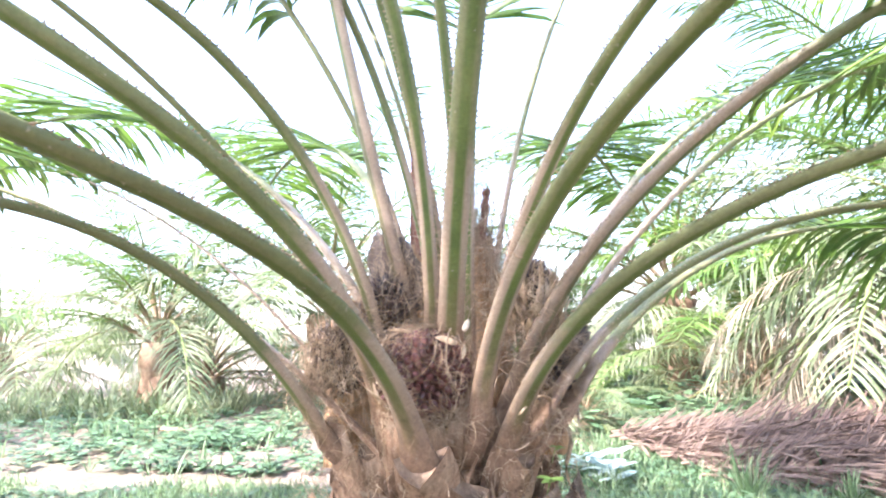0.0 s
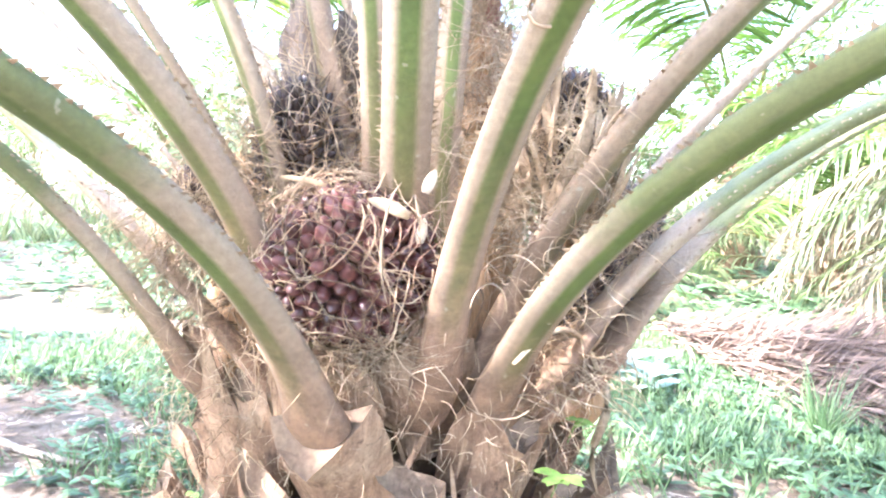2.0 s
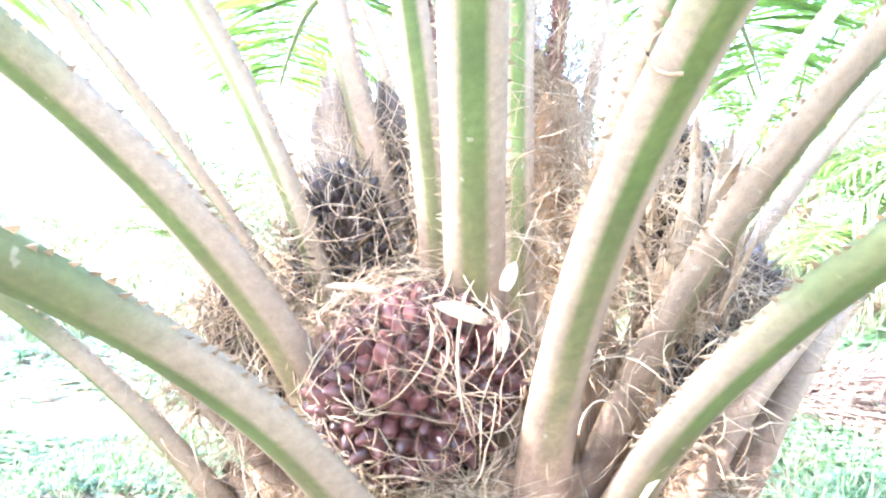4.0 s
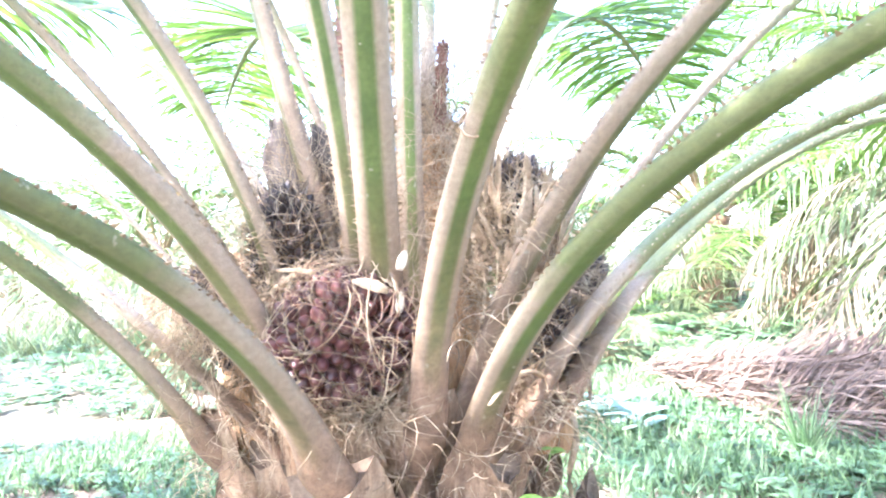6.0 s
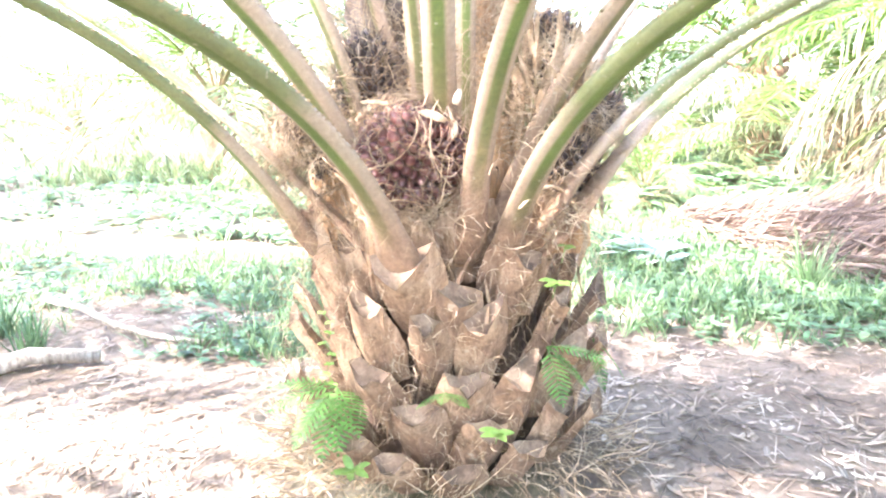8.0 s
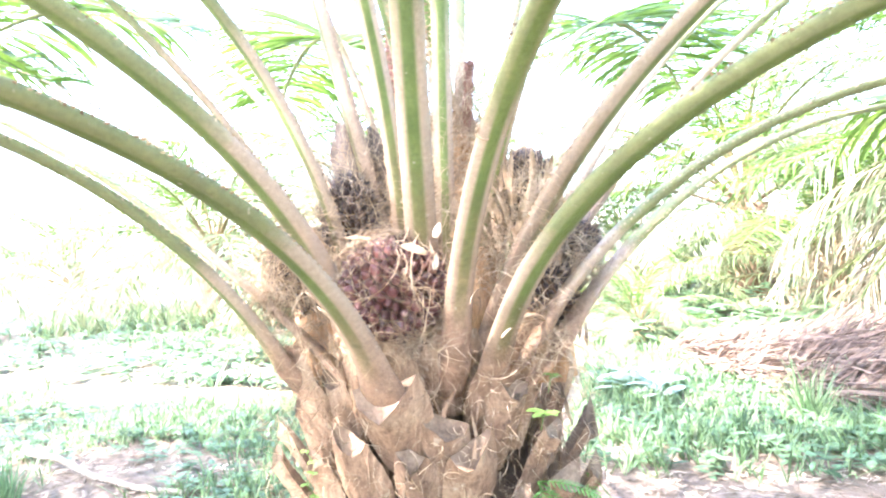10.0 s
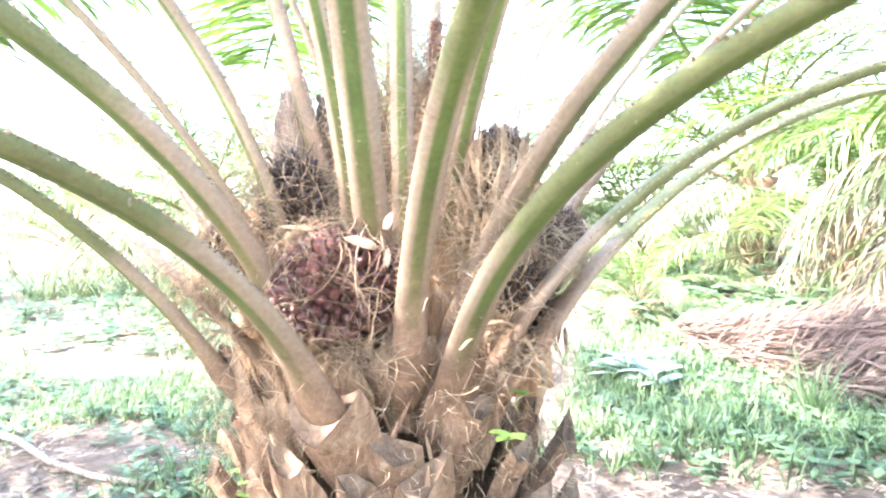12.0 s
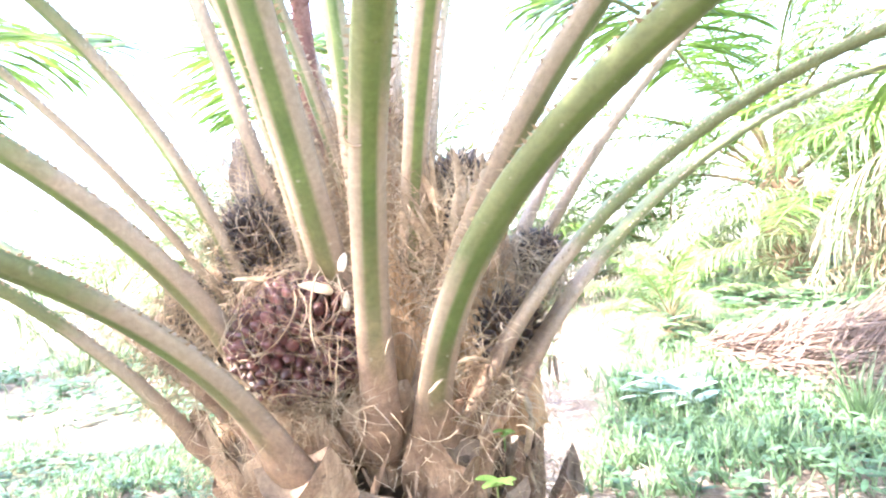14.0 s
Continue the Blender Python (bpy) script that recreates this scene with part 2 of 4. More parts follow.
def thing(name, label, category, at=(0, 0, 0), group="", kind=""):
    ob = new(name)
    ob.empty_display_size = 0.1
    ob.location = at
    return tagged(ob, label, category, group, kind)


def frames_along(pts):
    """Tangent, side and upper direction at each point of a line."""
    out = []
    for i, p in enumerate(pts):
        t = (pts[min(i + 1, len(pts) - 1)] - pts[max(i - 1, 0)]).normalized()
        s = t.cross(Vector((0, 0, 1)))
        s = s.normalized() if s.length > 1e-3 else Vector((1, 0, 0))
        out.append((t, s, s.cross(t).normalized()))
    return out


def tube(soup, pts, radii, sides=6, squash=1.0):
    rings = []
    for i, (p, (t, s, n)) in enumerate(zip(pts, frames_along(pts))):
        r = radii[i] if isinstance(radii, (list, tuple)) else radii
        rings.append([soup.point(p + s * (r * math.cos(a)) + n * (r * squash * math.sin(a)), i / len(pts), 0)
                      for a in [2 * math.pi * k / sides for k in range(sides)]])
    soup.rings(rings)


def blade(soup, base, along, side, length, width, droop=0.3, segs=4, fold=0.0, twist=0.0):
    """A narrow leaf: a strip that tapers to a point, folded along its midrib, and hangs down towards its tip."""
    rows = []
    p = Vector(base)
    d = Vector(along).normalized()
    s = Vector(side).normalized()
    for i in range(segs + 1):
        u = i / segs
        w = width * 0.5 * (math.sin(math.pi * min(1, 0.12 + 0.88 * u)) ** 0.6 if u < 1 else 0.04)
        nrm = s.cross(d)
        if fold:
            rows.append([soup.point(p - s * w + nrm * (w * fold)), soup.point(p), soup.point(p + s * w + nrm * (w * fold))])
        else:
            rows.append([soup.point(p - s * w), soup.point(p + s * w)])
        d = (d + Vector((0, 0, -droop / segs * (0.5 + u)))).normalized()
        if twist:
            s = (s + s.cross(d) * (twist / segs)).normalized()
        s = (s - d * s.dot(d)).normalized()
        p = p + d * (length / segs)
    soup.rings(rows, closed=False)


def strand(soup, start, heading, length, radius, rng, curl=0.8, segs=5, sag=0.4):
    """A loose fibre of three sides."""
    pts = [Vector(start)]
    d = Vector(heading).normalized()
    bend = Vector((rng.uniform(-1, 1), rng.uniform(-1, 1), rng.uniform(-1, 1))) * curl
    for i in range(segs):
        d = (d + bend / segs + Vector((0, 0, -sag / segs))).normalized()
        pts.append(pts[-1] + d * (length / segs))
    tube(soup, pts, [radius * (1 - 0.75 * i / segs) for i in range(segs + 1)], 3)


def ellipsoid(soup, c, r, axis=(0, 0, 1), sides=8, rows=6, point=0.0):
    """An egg with its axis along a direction; point: how far its far end is drawn out."""
    z = Vector(axis).normalized()
    x = z.orthogonal().normalized()
    y = z.cross(x)
    c = Vector(c)
    rings = []
    for i in range(rows + 1):
        a = math.pi * i / rows
        rr = max(math.sin(a), 0.03)
        h = -math.cos(a)
        k = 1 - point * max(0, h)
        rings.append([soup.point(c + z * (r[2] * h) + x * (r[0] * rr * k * math.cos(b)) + y * (r[1] * rr * k * math.sin(b)), i / rows, 0)
                      for b in [2 * math.pi * j / sides for j in range(sides)]])
    soup.rings(rings)


# ---- ground ----
def ground_height(x, y):
    d = math.hypot(x - 0.31, y - 4.6)
    h = 0.035 * noise.noise((x * 0.9, y * 0.9, 0.0)) + 0.012 * noise.noise((x * 3.7, y * 3.7, 2.0))
    h += 0.05 * math.exp(-(d / 0.55) ** 2)
    if d > 8:
        h += 0.25 * min(1, (d - 8) / 10) * noise.noise((x * 0.13, y * 0.13, 5.0))
    return h


def build_ground():
    so = Soup()
    steps = [0.12 * i for i in range(0, 60)]
    k = 7.2
    while k < 1500:
        steps.append(k)
        k *= 1.16
    axis = sorted([-s for s in steps[1:]] + steps)
    rows = []
    for y in axis:
        rows.append([so.point((0.5 + x, 5.0 + y, ground_height(0.5 + x, 5.0 + y))) for x in axis])
    so.rings(rows, closed=False)
    so.f = [tuple(reversed(q)) for q in so.f]
    so.uv = []
    ob = new("ground", so.mesh("ground", M_GROUND))
    tagged(ob, "bare greyish brown plantation soil with mossy patches", "ground", kind="structure")


build_ground()

# ---- the oil palm ----
CX, CY = 0.31, 4.69
palm = thing("oil_palm", "young oil palm with cut leaf bases and spiny green stalks", "palm tree", (0, 0, 0))


def trunk_radius(z):
    return 0.30 + 0.05 * math.sin(min(1, max(0.45, z) / 0.9) * math.pi) - 0.10 * max(0, z - 0.8)


def build_core():
    so = Soup()
    rings = []
    for i in range(30):
        z = -0.08 + i * 0.045
        ring = []
        for k in range(40):
            a = 2 * math.pi * k / 40
            r = trunk_radius(z) * (0.9 if z < 0.85 else max(0.25, 1 - (z - 0.85) * 1.5))
            r += 0.03 * noise.noise((math.cos(a) * 3, math.sin(a) * 3, z * 7)) + (0.10 * max(0, 0.12 - z) / 0.2)
            ring.append(so.point((CX + r * math.cos(a) + 0.12 * max(0, z - 0.8), CY + r * math.sin(a), z)))
        rings.append(ring)
    so.rings(rings)
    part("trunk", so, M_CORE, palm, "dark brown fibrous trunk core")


build_core()


def leaf_base(az, z_top, width, height, reach, cut, seed, blunt=0.45, lop=0.0, peak=0.0):
    """The stump of a cut frond: a keeled shield that leans out from the trunk and ends in a slanting cut with raised corners."""
    rng = random.Random(seed)
    a = radians(az)
    out = Vector((math.cos(a), math.sin(a), 0))
    side = Vector((-math.sin(a), math.cos(a), 0))
    section = [(-0.30, -0.18), (-0.57, 0.02), (-0.45, 0.34), (-0.22, 0.64), (-0.02, 0.80), (0.22, 0.62), (0.45, 0.34), (0.57, 0.02), (0.30, -0.18), (0.0, -0.28)]
    skew = rng.uniform(-0.14, 0.14) * width
    so = Soup()
    rings = []
    n = 10
    for i in range(n + 1):
        u = i / n
        w = width * (0.66 + 0.40 * math.sin(math.pi * 0.66 * u)) * (1 - (1 - blunt) * 0.75 * max(0, u - 0.45) / 0.55)
        d = width * 0.46 * (1 - (1 - blunt) * max(0, u - 0.35) / 0.65)
        ring = []
        for (sx, sy) in section:
            z = z_top - height * (1 - u)
            if u > 0.5:
                z -= ((u - 0.5) / 0.5) ** 1.5 * cut * (max(0, sy) * 1.15 + lop * sx - peak * abs(sx))
            r0 = trunk_radius(min(z_top - height * (1 - u), 0.9)) - 0.02 + reach * u * (0.75 + 0.25 * blunt)
            p = Vector((CX, CY, z)) + out * (r0 + sy * d) + side * (sx * w + skew * u)
            q = p * 7 + Vector((seed, 0, 0))
            p += out * (0.012 * noise.noise(q) + 0.007 * noise.noise(q * 4)) + side * (0.014 * noise.noise(q + Vector((7, 3, 1))))
            if i == n and cut:
                p.z += rng.uniform(-0.011, 0.009)
            ring.append(so.point(p, u, 0))
        rings.append(ring)
    so.rings(rings, True, False)
    rim = rings[-1]
    ctr = Vector((0, 0, 0))
    for k in rim:
        ctr += Vector(so.v[k])
    ctr /= len(rim)
    inner = [so.point(Vector(so.v[k]) * 0.92 + ctr * 0.08 + Vector((0, 0, -0.004))) for k in rim]
    bottom = [so.point(Vector(so.v[k]) * 0.5 + ctr * 0.5 + Vector((0, 0, -0.022)) + Vector((rng.uniform(-1, 1), rng.uniform(-1, 1), rng.uniform(-1, 1))) * 0.006) for k in rim]
    first = len(so.f)
    so.rings([rim, inner, bottom], False, True)
    me = so.mesh("leaf_base", (M_STUB, M_CUT))
    me.set_sharp_from_angle(angle=radians(34))
    if cut:
        for i in range(first, len(me.polygons)):
            me.polygons[i].material_index = 1
    part("leaf_base", me, None, palm)


# heading, top, width, height, reach, cut, bluntness, slant of the cut to one side, raised corners
STUBS = [
    (-86, 0.785, 0.178, 0.27, 0.165, 0.11, 0.88, -0.5, 0.9), (-73, 0.685, 0.150, 0.25, 0.105, 0.07, 0.70, 0.6, 0.5), (-81, 0.60, 0.118, 0.23, 0.095, 0.05, 0.6, 0.3, 0.2),
    (-61, 0.625, 0.142, 0.27, 0.105, 0.08, 0.65, -0.9, 0.4), (-105, 0.64, 0.172, 0.27, 0.10, 0.06, 0.55, 0.8, 0.2), (-146, 0.54, 0.150, 0.28, 0.14, 0.06, 0.6, 0.3, 0.4),
    (-160, 0.60, 0.12, 0.26, 0.13, 0.06, 0.5, -0.6, 0.3), (-100, 0.455, 0.168, 0.26, 0.11, 0.06, 0.7, 0.5, 0.2), (-46, 0.775, 0.128, 0.27, 0.115, 0.07, 0.75, 0.6, 0.5),
    (-28, 0.63, 0.115, 0.25, 0.10, 0.06, 0.7, -0.3, 0.4), (2, 0.61, 0.140, 0.27, 0.14, 0.09, 0.6, -0.8, 0.5), (-26, 0.50, 0.145, 0.28, 0.115, 0.06, 0.75, -0.5, 0.3),
    (-2, 0.465, 0.140, 0.28, 0.14, 0.07, 0.65, -0.7, 0.5), (-48, 0.465, 0.160, 0.31, 0.125, 0.09, 0.6, -0.8, 0.3), (-71, 0.435, 0.162, 0.26, 0.10, 0.06, 0.65, 0.3, 0.3),
    (-84, 0.355, 0.165, 0.26, 0.115, 0.06, 0.7, -0.3, 0.3), (-150, 0.33, 0.160, 0.25, 0.15, 0.06, 0.6, 0.4, 0.3), (-30, 0.32, 0.160, 0.25, 0.12, 0.06, 0.6, 0.3, 0.3),
    (-118, 0.79, 0.120, 0.28, 0.07, 0.05, 0.6, 0.5, 0.3), (-124, 0.56, 0.130, 0.27, 0.09, 0.05, 0.5, 0.5, 0.3), (-122, 0.40, 0.150, 0.25, 0.12, 0.06, 0.6, -0.4, 0.3),
    (-64, 0.30, 0.160, 0.22, 0.12, 0.06, 0.6, 0.5, 0.3), (-112, 0.24, 0.165, 0.22, 0.12, 0.06, 0.6, 0.3, 0.3), (-95, 0.20, 0.165, 0.20, 0.13, 0.05, 0.6, -0.4, 0.3),
    (-46, 0.22, 0.165, 0.20, 0.13, 0.05, 0.6, 0.3, 0.3), (-72, 0.18, 0.165, 0.18, 0.14, 0.05, 0.6, -0.3, 0.3), (-10, 0.26, 0.160, 0.24, 0.14, 0.06, 0.6, -0.3, 0.3),
    (-136, 0.22, 0.165, 0.22, 0.14, 0.06, 0.6, 0.3, 0.3), (12, 0.34, 0.155, 0.26, 0.13, 0.06, 0.6, 0.4, 0.3), (-90, 0.90, 0.129, 0.21, 0.033, 0.04, 0.5, 0, 0),
    (-64, 0.90, 0.129, 0.23, 0.033, 0.04, 0.5, 0, 0), (-112, 0.86, 0.138, 0.26, 0.066, 0.04, 0.5, 0, 0), (-33, 0.80, 0.120, 0.25, 0.085, 0.07, 0.6, 0.4, 0.4),
    (-137, 0.70, 0.13, 0.26, 0.09, 0.05, 0.5, 0.4, 0.3), (-14, 0.72, 0.12, 0.26, 0.08, 0.05, 0.5, -0.4, 0.3),
]
for i, (az, top, wide, tall, reach, cut, blunt, lop, peak) in enumerate(STUBS):
    leaf_base(az, top, wide * 0.95, tall, reach + (0.055 if top < 0.84 else 0), cut * 0.85, i + 1, blunt, lop, peak * 0.35)
# broad bases of the living fronds, which their stalks grow out of
for i, st in enumerate([
    (-131, 0.87, 0.19, 0.32, 0.23, 0), (-91, 0.88, 0.18, 0.20, 0.19, 0), (-52, 0.86, 0.14, 0.26, 0.22, 0), (-67, 0.92, 0.17, 0.20, 0.20, 0),
    (-39, 0.93, 0.115, 0.30, 0.25, 0), (-30, 0.91, 0.11, 0.30, 0.27, 0), (-108, 0.90, 0.16, 0.28, 0.13, 0), (-150, 0.88, 0.16, 0.30, 0.16, 0),
]):
    leaf_base(*st, 50 + i, 0.42)
_rng = random.Random(5)
for row in range(6):
    for k in range(4):
        leaf_base(26 + k * 45 + (row % 2) * 22 + _rng.uniform(-4, 4), 0.22 + row * 0.125, _rng.uniform(0.16, 0.2), 0.3, _rng.uniform(0.09, 0.13), 0.06, 100 + row * 8 + k, 0.6, 0.3, 0.3)

# name, foot x y z, heading, first rise, bend per metre, further bend, sideways turn (degrees), width, how soon it turns green, length, where leaflets begin, flare of the foot
FRONDS = [
    ("L1", -0.017, 4.324, 0.801, 236.2, 56.4, 26.7, 10.1, -4.9, 0.062, 2.4, 4.2, 1.7, 1.8),
    ("L1b", 0.127, 4.337, 0.805, 187.5, 45.0, 10.6, 2.8, -1.7, 0.045, 1.5, 4.2, 1.7, 1.7),
    ("L2", 0.322, 4.178, 0.769, 259.3, 59.0, 62.2, -19.9, -6.4, 0.071, 1.6, 4.2, 1.7, 1.75),
    ("L3", 0.187, 4.327, 0.881, 256.1, 63.5, 49.7, -15.7, -14.7, 0.078, 1.25, 4.2, 1.7, 1.6),
    ("L4", 0.193, 4.464, 0.843, 218.9, 64.7, 16.6, 0.9, 0.7, 0.045, 0.9, 4.6, 2.25, 1.7),
    ("L2b", 0.011, 4.624, 0.813, 173.3, 56.3, 22.7, -2.2, 0.9, 0.022, 0.5, 4.2, 1.7, 1.7),
    ("L5", 0.188, 4.381, 0.878, 234.6, 82.1, 32.6, 3.7, -0.2, 0.055, 1.0, 4.8, 2.05, 1.7),
    ("C1", 0.321, 4.479, 0.841, 217.6, 77.1, 4.8, -3.7, -0.7, 0.08, 0.45, 5, 1.7, 1.5),
    ("C2", 0.317, 4.437, 0.958, 284.6, 66.9, 6.9, 4.5, -19.2, 0.048, 1.0, 5, 1.7, 1.7),
    ("C3", 0.367, 4.467, 0.898, 282.6, 56.9, 12.3, -2.8, 2.8, 0.082, 1.0, 5, 1.7, 1.7),
    ("C4", 0.449, 4.394, 0.86, 287.8, 91.1, 18.2, 0.6, 1.0, 0.055, 1.1, 5, 1.7, 1.7),
    ("R1", 0.492, 4.276, 0.852, 297.2, 70.4, 62.5, -18.1, 4.4, 0.066, 1.25, 4.8, 1.7, 1.35),
    ("R1b", 0.455, 4.564, 0.788, -56.1, 72.8, 25.6, 3.0, 1.4, 0.06, 0.8, 4.8, 1.7, 1.7),
    ("R2", 0.538, 4.393, 0.815, -23.0, 70.4, 37.0, -6.2, 3.3, 0.08, 0.62, 4.2, 1.7, 1.35),
    ("R3", 0.582, 4.337, 0.8, -59.4, 54.6, 40.3, -7.3, 27.8, 0.068, 1.9, 4.2, 1.7, 1.3),
    ("R4", 0.706, 4.373, 0.903, 19.0, 55.2, 38.3, -0.8, -10.2, 0.062, 2.5, 4.2, 1.7, 1.7),
    ("R5", 0.766, 4.42, 0.883, 39.8, 50.6, 38.4, -7.8, -1.0, 0.052, 2.7, 4.2, 1.7, 1.7),
    # U1 to U4 are invented: they lean sunward so their foliage shades the heart
    ("U1", 0.352, 4.585, 0.95, 226, 83, 12, 2.5, 0, 0.045, 1.0, 4.8, 1.5, 1.3),
    ("U2", 0.395, 4.600, 0.95, 246, 80, 11, 2.0, 0, 0.045, 1.0, 4.8, 1.55, 1.3),
    ("U3", 0.315, 4.620, 0.95, 206, 80, 13, 2.0, 0, 0.045, 1.0, 4.8, 1.55, 1.3),
    ("U4", 0.430, 4.610, 0.95, 268, 82, 13, 2.0, 0, 0.045, 1.0, 4.8, 1.6, 1.3),
    ("B0", 0.614, 4.648, 0.85, 14, 63, 20, 0, 0, 0.06, 0.8, 4.4, 1.9, 1.4),
    ("B1", 0.582, 4.718, 0.85, 36, 67, 20, 0, 0, 0.06, 0.8, 4.4, 1.9, 1.4),
    ("B2", 0.472, 4.793, 0.85, 75, 70, 24, 0, 0, 0.06, 0.8, 4.4, 1.9, 1.4),
    ("B3", 0.305, 4.764, 0.85, 125, 68, 22, 0, 0, 0.06, 0.8, 4.4, 1.9, 1.4),
    ("B4", 0.232, 4.668, 0.85, 160, 64, 20, 0, 0, 0.06, 0.8, 4.4, 1.9, 1.4),
    # S1 to S3 are added too, to cast shade on the ground at right
    ("S1", 0.360, 4.655, 0.95, 185, 86, 9, 1.5, 0, 0.045, 1.0, 4.8, 1.75, 1.3),
    ("S2", 0.476, 4.681, 0.95, 20, 85, 9, 1.5, 0, 0.045, 1.0, 4.8, 1.75, 1.3),
    ("S3", 0.415, 4.720, 0.95, 95, 84, 9, 1.5, 0, 0.045, 1.0, 4.8, 1.75, 1.3),
]


def frond_line(bx, by, bz, az, e0, k, k2, w, length, step=0.05):
    """The midline of a frond: it rises at e0 and bends down; past 1.9 m it bends less and less. Before its start it runs down into its foot."""
    pts = [Vector((bx, by, bz))]
    s = 0.0
    while s < length:
        q = min(s, 1.9)
        e = e0 - k * q - k2 * q * q
        if s > 1.9:
            e -= 24 * (1 - math.exp(-(s - 1.9) * 0.45)) / 0.45
        e = radians(max(e, -45))
        a = radians(az + w * q)
        pts.append(pts[-1] + Vector((math.cos(e) * math.cos(a), math.cos(e) * math.sin(a), math.sin(e))) * step)
        s += step
    t = (pts[1] - pts[0]).normalized()
    outward = Vector((bx - CX, by - CY, 0)).normalized()
    foot = []
    p = pts[0]
    for j in range(1, FOOT + 1):
        d = (t * (1 - j / FOOT) + Vector((0, 0, 1)) * (0.25 + 0.7 * j / FOOT) + outward * (1.7 * j / FOOT)).normalized()
        p = p - d * 0.05
        foot.insert(0, p)
    return foot + pts


FOOT = 5
SECTION = [(90, 0.50), (60, 0.62), (25, 0.95), (0, 1.0), (-20, 0.98), (-50, 0.92), (-75, 0.88), (-90, 0.87), (-105, 0.88), (-130, 0.92), (-160, 0.98), (180, 1.0), (155, 0.95), (120, 0.62)]


def petiole_width(s, width, flare):
    grow = 1 + (flare - 1) * math.exp(-max(0.0, s) / 0.11)
    return width * grow * max(0.14, 1.06 - 0.17 * max(0.0, s - 0.1)) * (1 + 1.8 * min(0.0, s))


def frond(bx, by, bz, az, e0, k, k2, w, width, tone, length, seed, leaf_from=1.55, flare=1.4, mat=None):
    rng = random.Random(seed)
    pts = frond_line(bx, by, bz, az, e0, k, k2, w, length)
    fr = frames_along(pts)
    # the side direction is kept steady where the stalk stands upright
    flat = Vector((math.sin(radians(az)), -math.cos(radians(az)), 0))
    so = Soup()
    rings = []
    for i, p in enumerate(pts):
        s = (i - FOOT) * 0.05
        t = fr[i][0]
        sd = (flat - t * flat.dot(t)).normalized()
        up = sd.cross(t).normalized()
        half = 0.5 * petiole_width(s, width, flare)
        thick = half * (0.72 if s > 0.4 else 0.55 + 0.42 * max(s, 0))
        ring = []
        for deg, r in SECTION:
            a = radians(deg)
            wob = 1 + (0.03 + 0.20 * math.exp(-max(0, s + 0.15) / 0.16)) * noise.noise((s * 9, math.cos(a) * 1.4, math.sin(a) * 1.4 + seed))
            girth = min(1.0, abs(((deg + 90 + 180) % 360) - 180) / 180)
            ring.append(so.point(p + sd * (half * r * wob * math.cos(a)) + up * (thick * r * wob * math.sin(a)), s * tone, girth))
        rings.append(ring)
    so.rings(rings)
    stalk = part("frond_stalk", so, M_PETIOLE, palm)
    th = Soup()
    s = 0.22
    while s < 1.55:
        i = int(s / 0.05)
        f = s / 0.05 - i
        i += FOOT
        p = pts[i].lerp(pts[i + 1], f)
        t = fr[i][0]
        sd = (flat - t * flat.dot(t)).normalized()
        up = sd.cross(t).normalized()
        half = 0.5 * petiole_width(s, width, flare)
        for sg in (-1, 1):
            b = p + sd * (sg * half * 0.97) + up * (half * rng.uniform(0.0, 0.25))
            tip = b + (sd * sg + t * rng.uniform(-0.5, 0.5) + up * 0.3) * rng.uniform(0.0065, 0.0135)
            h = rng.uniform(0.003, 0.005)
            q = [th.point(b + t * h), th.point(b - t * h), th.point(b + up * h), th.point(tip)]
            th.f += [(q[0], q[2], q[3]), (q[2], q[1], q[3]), (q[1], q[0], q[3])]
        s += rng.uniform(0.010, 0.024)
    tagged(part("thorn_fringe", th, M_FIBRE, stalk, "row of short straw-coloured thorns", False), kind="stuff")
    lf = Soup()
    s = leaf_from
    while s < length - 0.05:
        i = int(s / 0.05) + FOOT
        t = fr[i][0]
        sd = (flat - t * flat.dot(t)).normalized()
        up = sd.cross(t).normalized()
        u = (s - leaf_from) / (length - leaf_from)
        ln = (0.35 + 0.5 * math.sin(math.pi * (0.12 + 0.8 * u))) * rng.uniform(0.85, 1.1)
        for sg in (-1, 1):
            d = t * rng.uniform(0.5, 0.8) + sd * sg + up * rng.uniform(-0.1, 0.5)
            blade(lf, pts[i] + sd * (sg * 0.008), d, (t * 1.0 - sd * sg * 0.3 + up * rng.uniform(-0.5, 0.5)), ln, rng.uniform(0.028, 0.042), rng.uniform(0.3, 0.9), 4, 0.35)
        s += 0.033
    tagged(part("foliage", lf, mat or M_LEAF, stalk, "long narrow green leaflets"), kind="stuff")


for i, (nm, *q) in enumerate(FRONDS):
    frond(*q[:8], q[8], q[9], q[10], 300 + i, q[11], q[12])

# ---- crown heart: sheaths, spathe, spadices ----
def build_sheath(x, y, z0, z1, r0, r1, lean, label, mat, seed, sides=18):
    so = Soup()
    rings = []
    n = 14
    for i in range(n + 1):
        u = i / n
        r = r0 + (r1 - r0) * u
        ring = []
        for k in range(sides):
            a = 2 * math.pi * k / sides
            rr = r * (1 + 0.22 * noise.noise((math.cos(a) * 2.5 + seed, math.sin(a) * 2.5, u * 3)))
            ring.append(so.point((x + lean[0] * u + rr * math.cos(a), y + lean[1] * u + rr * math.sin(a), z0 + (z1 - z0) * u + 0.02 * noise.noise((a, seed, 1)))))
        rings.append(ring)
    so.rings(rings)
    return part("sheath", so, mat, palm, label)


